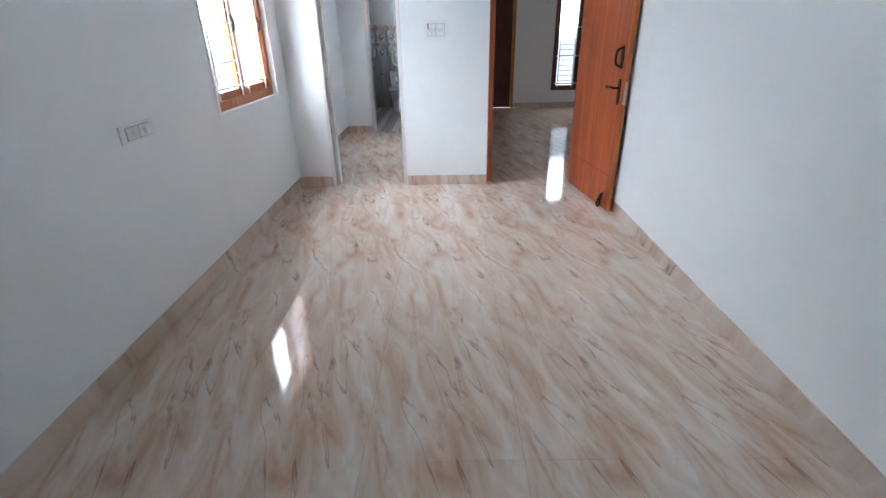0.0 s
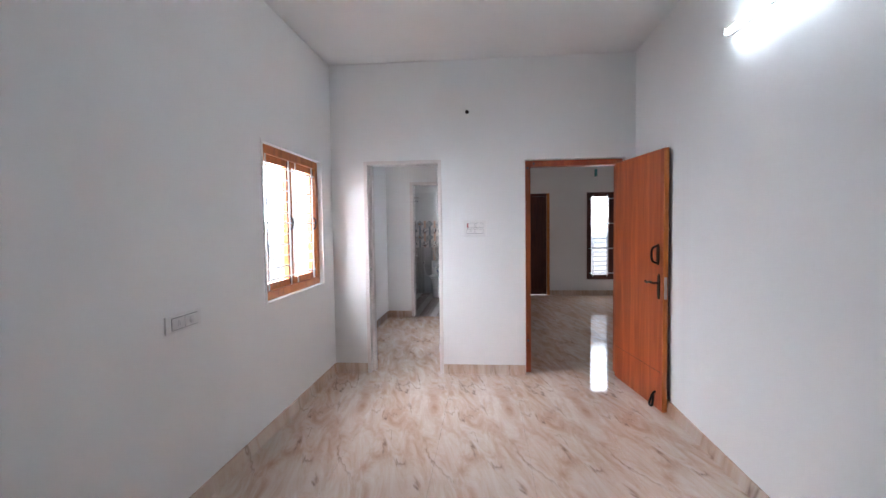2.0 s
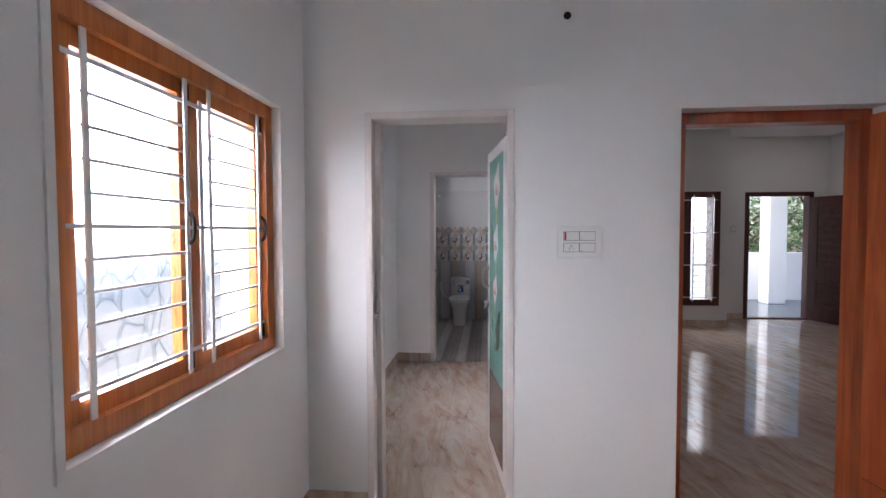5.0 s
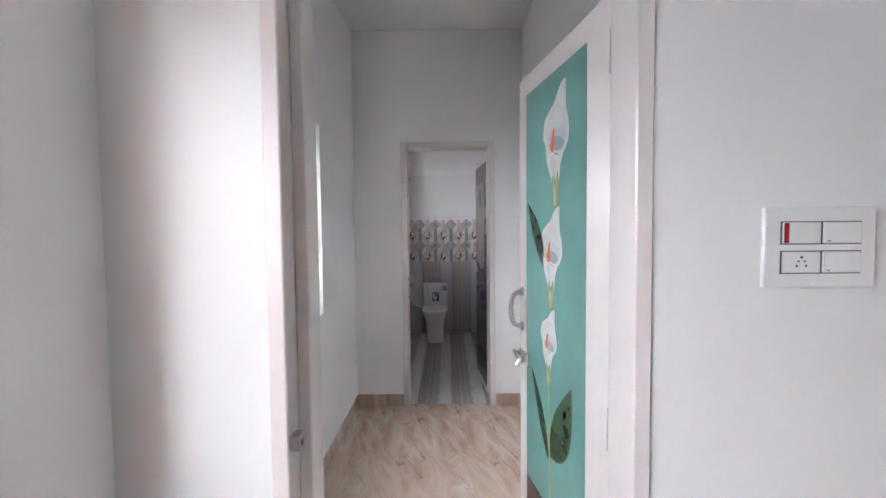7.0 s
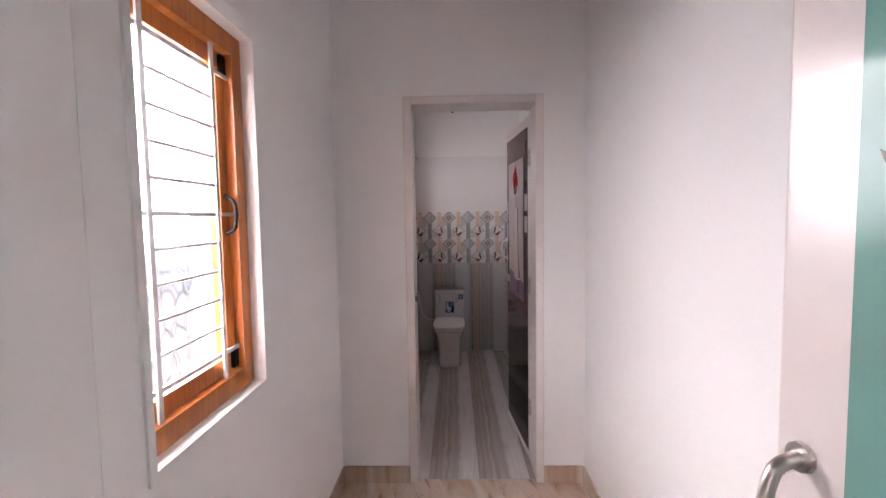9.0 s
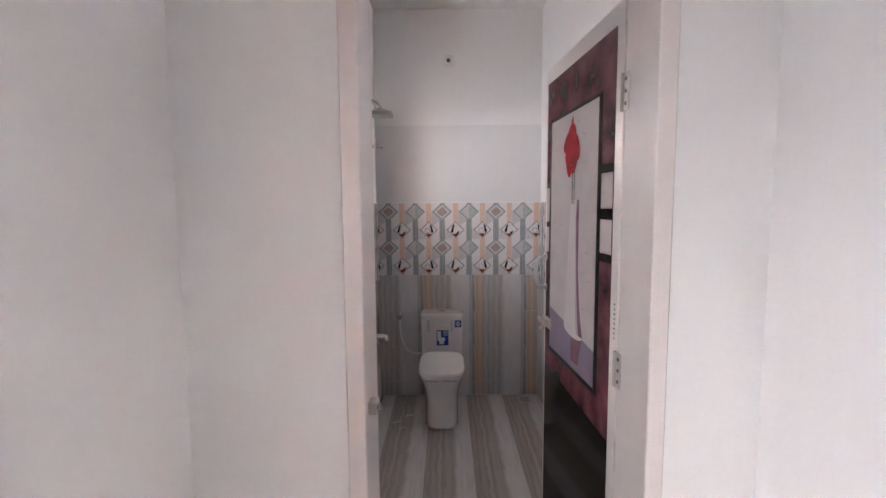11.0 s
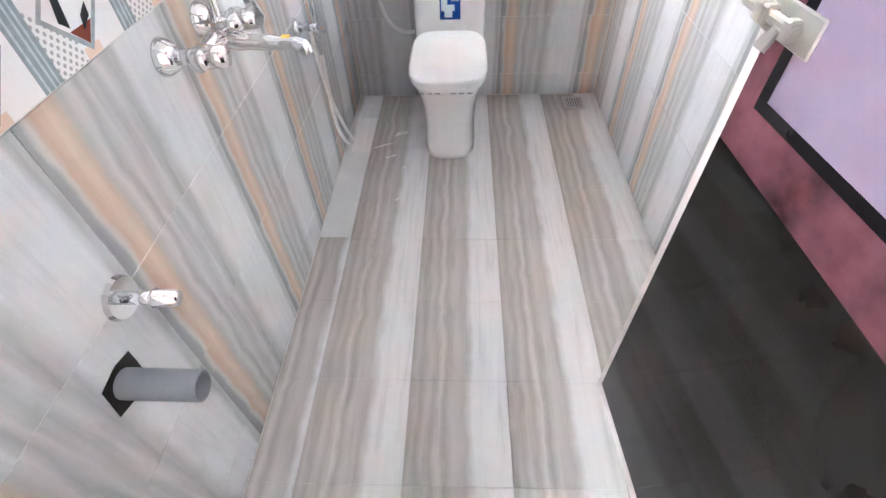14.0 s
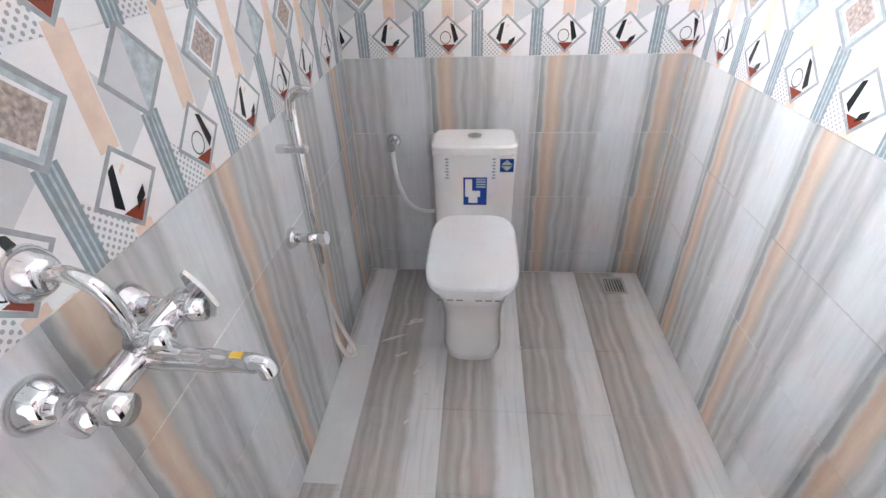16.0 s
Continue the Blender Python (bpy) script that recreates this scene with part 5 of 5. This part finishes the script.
def pave(parent, name, material, rx, ry, tx, ty, ox, oy, gap=0.0008):
    """Floor tiles of tx by ty over rx, ry, with joints through (ox, oy)."""
    i0, i1 = math.floor((rx[0] - ox) / tx), math.ceil((rx[1] - ox) / tx)
    j0, j1 = math.floor((ry[0] - oy) / ty), math.ceil((ry[1] - oy) / ty)
    for i in range(i0, i1):
        for j in range(j0, j1):
            x, y = ox + i * tx, oy + j * ty
            u0, u1, v0, v1 = max(gap / 2, rx[0] - x), min(tx - gap / 2, rx[1] - x), max(gap / 2, ry[0] - y), min(ty - gap / 2, ry[1] - y)
            if u1 - u0 < 0.004 or v1 - v0 < 0.004:
                continue
            ob = part(name, tile_slab(u0, u1, v0, v1, 0.0075), material, parent)
            ob.matrix_world = Matrix.Translation((x, y, 0))


pave(floor, "floor_tile", MARBLE, (0.0, MAIN_X), (-6.2, 0.0), 0.6, 1.2, 0.0, -1.02)
pave(floor, "floor_tile", MARBLE, (DOOR_A[0], DOOR_A[1]), (0.0, 0.14), 0.6, 1.2, 0.0, -1.02)
pave(floor, "floor_tile", MARBLE, (DOOR_M[0], DOOR_M[1]), (0.0, 0.14), 0.6, 1.2, 0.0, -1.02)
pave(floor, "floor_tile", MARBLE, (PASS_X, BATH_X1), (0.14, 2.90), 0.6, 1.2, 0.05, 0.5)
pave(floor, "floor_tile", MARBLE, (BATH_X1 + 0.12, HALL_X), (0.14, HY), 0.6, 1.2, 0.0, -1.02)
pave(floor, "floor_tile", MARBLE, (HS, HALL_X), (HY, HY2), 0.6, 1.2, 0.0, -1.02)
bath_floor = tagged(part("bath_floor", boxes((0.0, BATH_X1, 2.902, BATH_Y1, -0.0079, -0.002)), GROUT_GREY), "grey-brown striped stone-look bathroom floor tiles", "floor", kind="structure")
pave(bath_floor, "floor_tile", FLOORSTREAKS, (0.135, BATH_X1 - 0.009), (2.904, BATH_Y1 - 0.009), 0.293, 0.3, 0.128, 3.177)
pave(bath_floor, "floor_tile", FLOORSTREAKS, (0.009, 0.133), (2.904, 4.39), 0.293, 0.3, -0.06, 3.177)
pave(bath_floor, "floor_tile", PALE_TILE, (0.009, 0.133), (4.392, 4.965), 0.29, 0.6, -0.155, 4.392)
pave(bath_floor, "floor_tile", FLOORSTREAKS, (0.009, 0.133), (4.967, 5.275), 0.29, 0.31, -0.155, 4.967)
pave(bath_floor, "floor_tile", PALE_TILE, (0.085, 0.133), (5.277, BATH_Y1 - 0.009), 0.29, 0.3, -0.155, 5.277)
pave(bath_floor, "floor_tile", FLOORSTREAKS, (0.009, 0.083), (5.277, BATH_Y1 - 0.009), 0.29, 0.3, -0.155, 5.277)

DW, DH = 0.43, 0.289


def decor_bm():
    """Printed diamond tile: rims, pictures, slate bars, peach bars and dotted fields, layered a hair apart."""
    bm = tile_slab(0.0006, DW - 0.0006, 0.0006, DH - 0.0006, 0.0075)
    for f in bm.faces:
        f.material_index = 0
    hw_, hh = 0.080, 0.074
    up, lo = DH * 0.76, DH * 0.26
    rect2 = lambda a, b, c, d, z, k: flat([(a, c), (b, c), (b, d), (a, d)], z, bm, k)

    def dia(cx, cy, s, z, k, clip0=-1, clip1=9):
        pts = [(cx, cy - hh * s), (cx + hw_ * s, cy), (cx, cy + hh * s), (cx - hw_ * s, cy)]
        flat(pts, z, bm, k)

    for c in (0.0, DW / 2, DW):
        # dotted and shaded fields beside the slate bars
        if c < DW:
            flat([(c + 0.02, 0.0), (c + 0.085, 0.0), (c + 0.085, 0.035), (c + 0.02, 0.10)], 0.0002, bm, 2)
            flat([(c + DW / 2 - 0.085, lo + 0.03), (c + DW / 2 - 0.02, lo + 0.07), (c + DW / 2 - 0.02, up - 0.05), (c + DW / 2 - 0.085, up + 0.02)], 0.0002, bm, 1)
        for a, b in ((0.0, up - hh + 0.012), (up + hh - 0.012, DH)):
            rect2(c - 0.021, c + 0.021, a, b, 0.0003, 4)
            for s in (-0.012, 0.001, 0.011):
                rect2(c + s - 0.0022, c + s + 0.0022, a, b, 0.0004, 5)
    for c in (DW / 4, 3 * DW / 4):
        for a, b in ((0.0, lo - hh + 0.015), (lo + hh - 0.015, DH)):
            if b > a:
                rect2(c - 0.02, c + 0.02, a, b, 0.0003, 3)
    for c, kind_ in ((0.0, 0), (DW / 2, 1), (DW, 0)):
        dia(c, up, 1.0, 0.0005, 6)
        dia(c, up, 0.84, 0.0006, 5)
        if kind_ == 0:
            dia(c, up, 0.68, 0.0007, 0)
            dia(c, up, 0.58, 0.0008, 7)
        else:
            flat([(c, up - hh * 0.84), (c, up + hh * 0.84), (c - hw_ * 0.84, up)], 0.0007, bm, 1)
    for c, kind_ in ((DW / 4, 0), (3 * DW / 4, 1)):
        dia(c, lo, 0.92, 0.0005, 6)
        dia(c, lo, 0.78, 0.0006, 0)
        flat([(c, lo - hh * 0.78), (c + hw_ * 0.34, lo - hh * 0.42), (c - hw_ * 0.34, lo - hh * 0.42)], 0.0007, bm, 9)
        s = 1 if kind_ else -1
        flat([(c + s * 0.008, lo + 0.042), (c + s * 0.022, lo + 0.036), (c + s * 0.038, lo - 0.014), (c + s * 0.022, lo - 0.028)], 0.0008, bm, 8)
        if kind_ == 0:
            flat([(c + 0.002, lo - 0.040), (c + 0.028, lo - 0.026), (c + 0.032, lo - 0.008), (c + 0.010, lo - 0.020)], 0.0008, bm, 8)
            flat([(c - 0.004, lo + 0.022), (c + 0.012, lo + 0.030), (c + 0.010, lo + 0.036), (c - 0.002, lo + 0.030)], 0.0008, bm, 3)
        else:
            for k in range(14):
                a, b = 2 * math.pi * k / 14, 2 * math.pi * (k + 1) / 14
                flat([(c - 0.010 + r * math.cos(t), lo - 0.008 + r * 1.1 * math.sin(t)) for r, t in ((0.018, a), (0.0205, a), (0.0205, b), (0.018, b))], 0.0008, bm, 8)
    return bm


DECOR = [GLAZE, GLAZE_SHADE, DOTS, PEACH, SLATE, SLATE_LIGHT, RIM, ORNATE, INK, BRICKRED]
SW = 0.42
ROWS = [(0.002, 0.120), (0.122, 0.413), (0.415, 0.706), (0.708, 1.003)]


def clad(parent, m, length, s0, d0, holes=()):
    """Tiles a wall face: m puts local x along the wall, local y up, local z out of it."""
    for z0_, z1_ in ROWS:
        i = math.floor(-s0 / SW)
        while s0 + i * SW < length:
            x = s0 + i * SW
            a, b = max(0.0007, -x), min(SW - 0.0007, length - x)
            if b - a > 0.004:
                ob = part("wall_tile", tile_slab(a, b, 0.0, z1_ - z0_, 0.0075), STREAKS, parent)
                ob.matrix_world = m @ Matrix.Translation((x, z0_, 0))
            i += 1
    for row in range(2):
        i = math.floor(-d0 / DW)
        while d0 + i * DW < length:
            x = d0 + i * DW
            a, b = max(0.0, -x), min(DW, length - x)
            if b - a > 0.004:
                laid("decor_tile", decor_bm(), DECOR, m @ Matrix.Translation((x, 1.005 + row * DH, 0)), parent, (a, b, 0.0, DH))
            i += 1


def wall_face(origin, along, out):
    a, o = Vector(along), Vector(out)
    return Matrix(((a.x, 0, o.x, origin[0]), (a.y, 0, o.y, origin[1]), (0, 1, 0, origin[2]), (0, 0, 0, 1)))


for nm, m, length, s0, d0 in (
        ("tiling_back", wall_face((0.009, BATH_Y1 - 0.008, 0), (1, 0, 0), (0, -1, 0)), BATH_X1 - 0.018, -0.085, 0.085),
        ("tiling_left", wall_face((0.008, BATH_Y0, 0), (0, 1, 0), (1, 0, 0)), BATH_Y1 - BATH_Y0 - 0.0085, 0.12, 0.21),
        ("tiling_right", wall_face((BATH_X1 - 0.008, BATH_Y1 - 0.0085, 0), (0, -1, 0), (-1, 0, 0)), BATH_Y1 - BATH_Y0 - 0.0085, -0.07, -0.1)):
    # tiles carry their own thickness over a thin grout bed
    bed = boxes((0.0, length, 0.0, 1.582, -0.0078, -0.0018))
    bmesh.ops.transform(bed, matrix=m, verts=bed.verts[:])
    t = tagged(part(nm, bed, GROUT_GREY), "striped stone-look tiles under a diamond-patterned tile border", "wall tiles", kind="structure")
    clad(t, m, length, s0, d0)
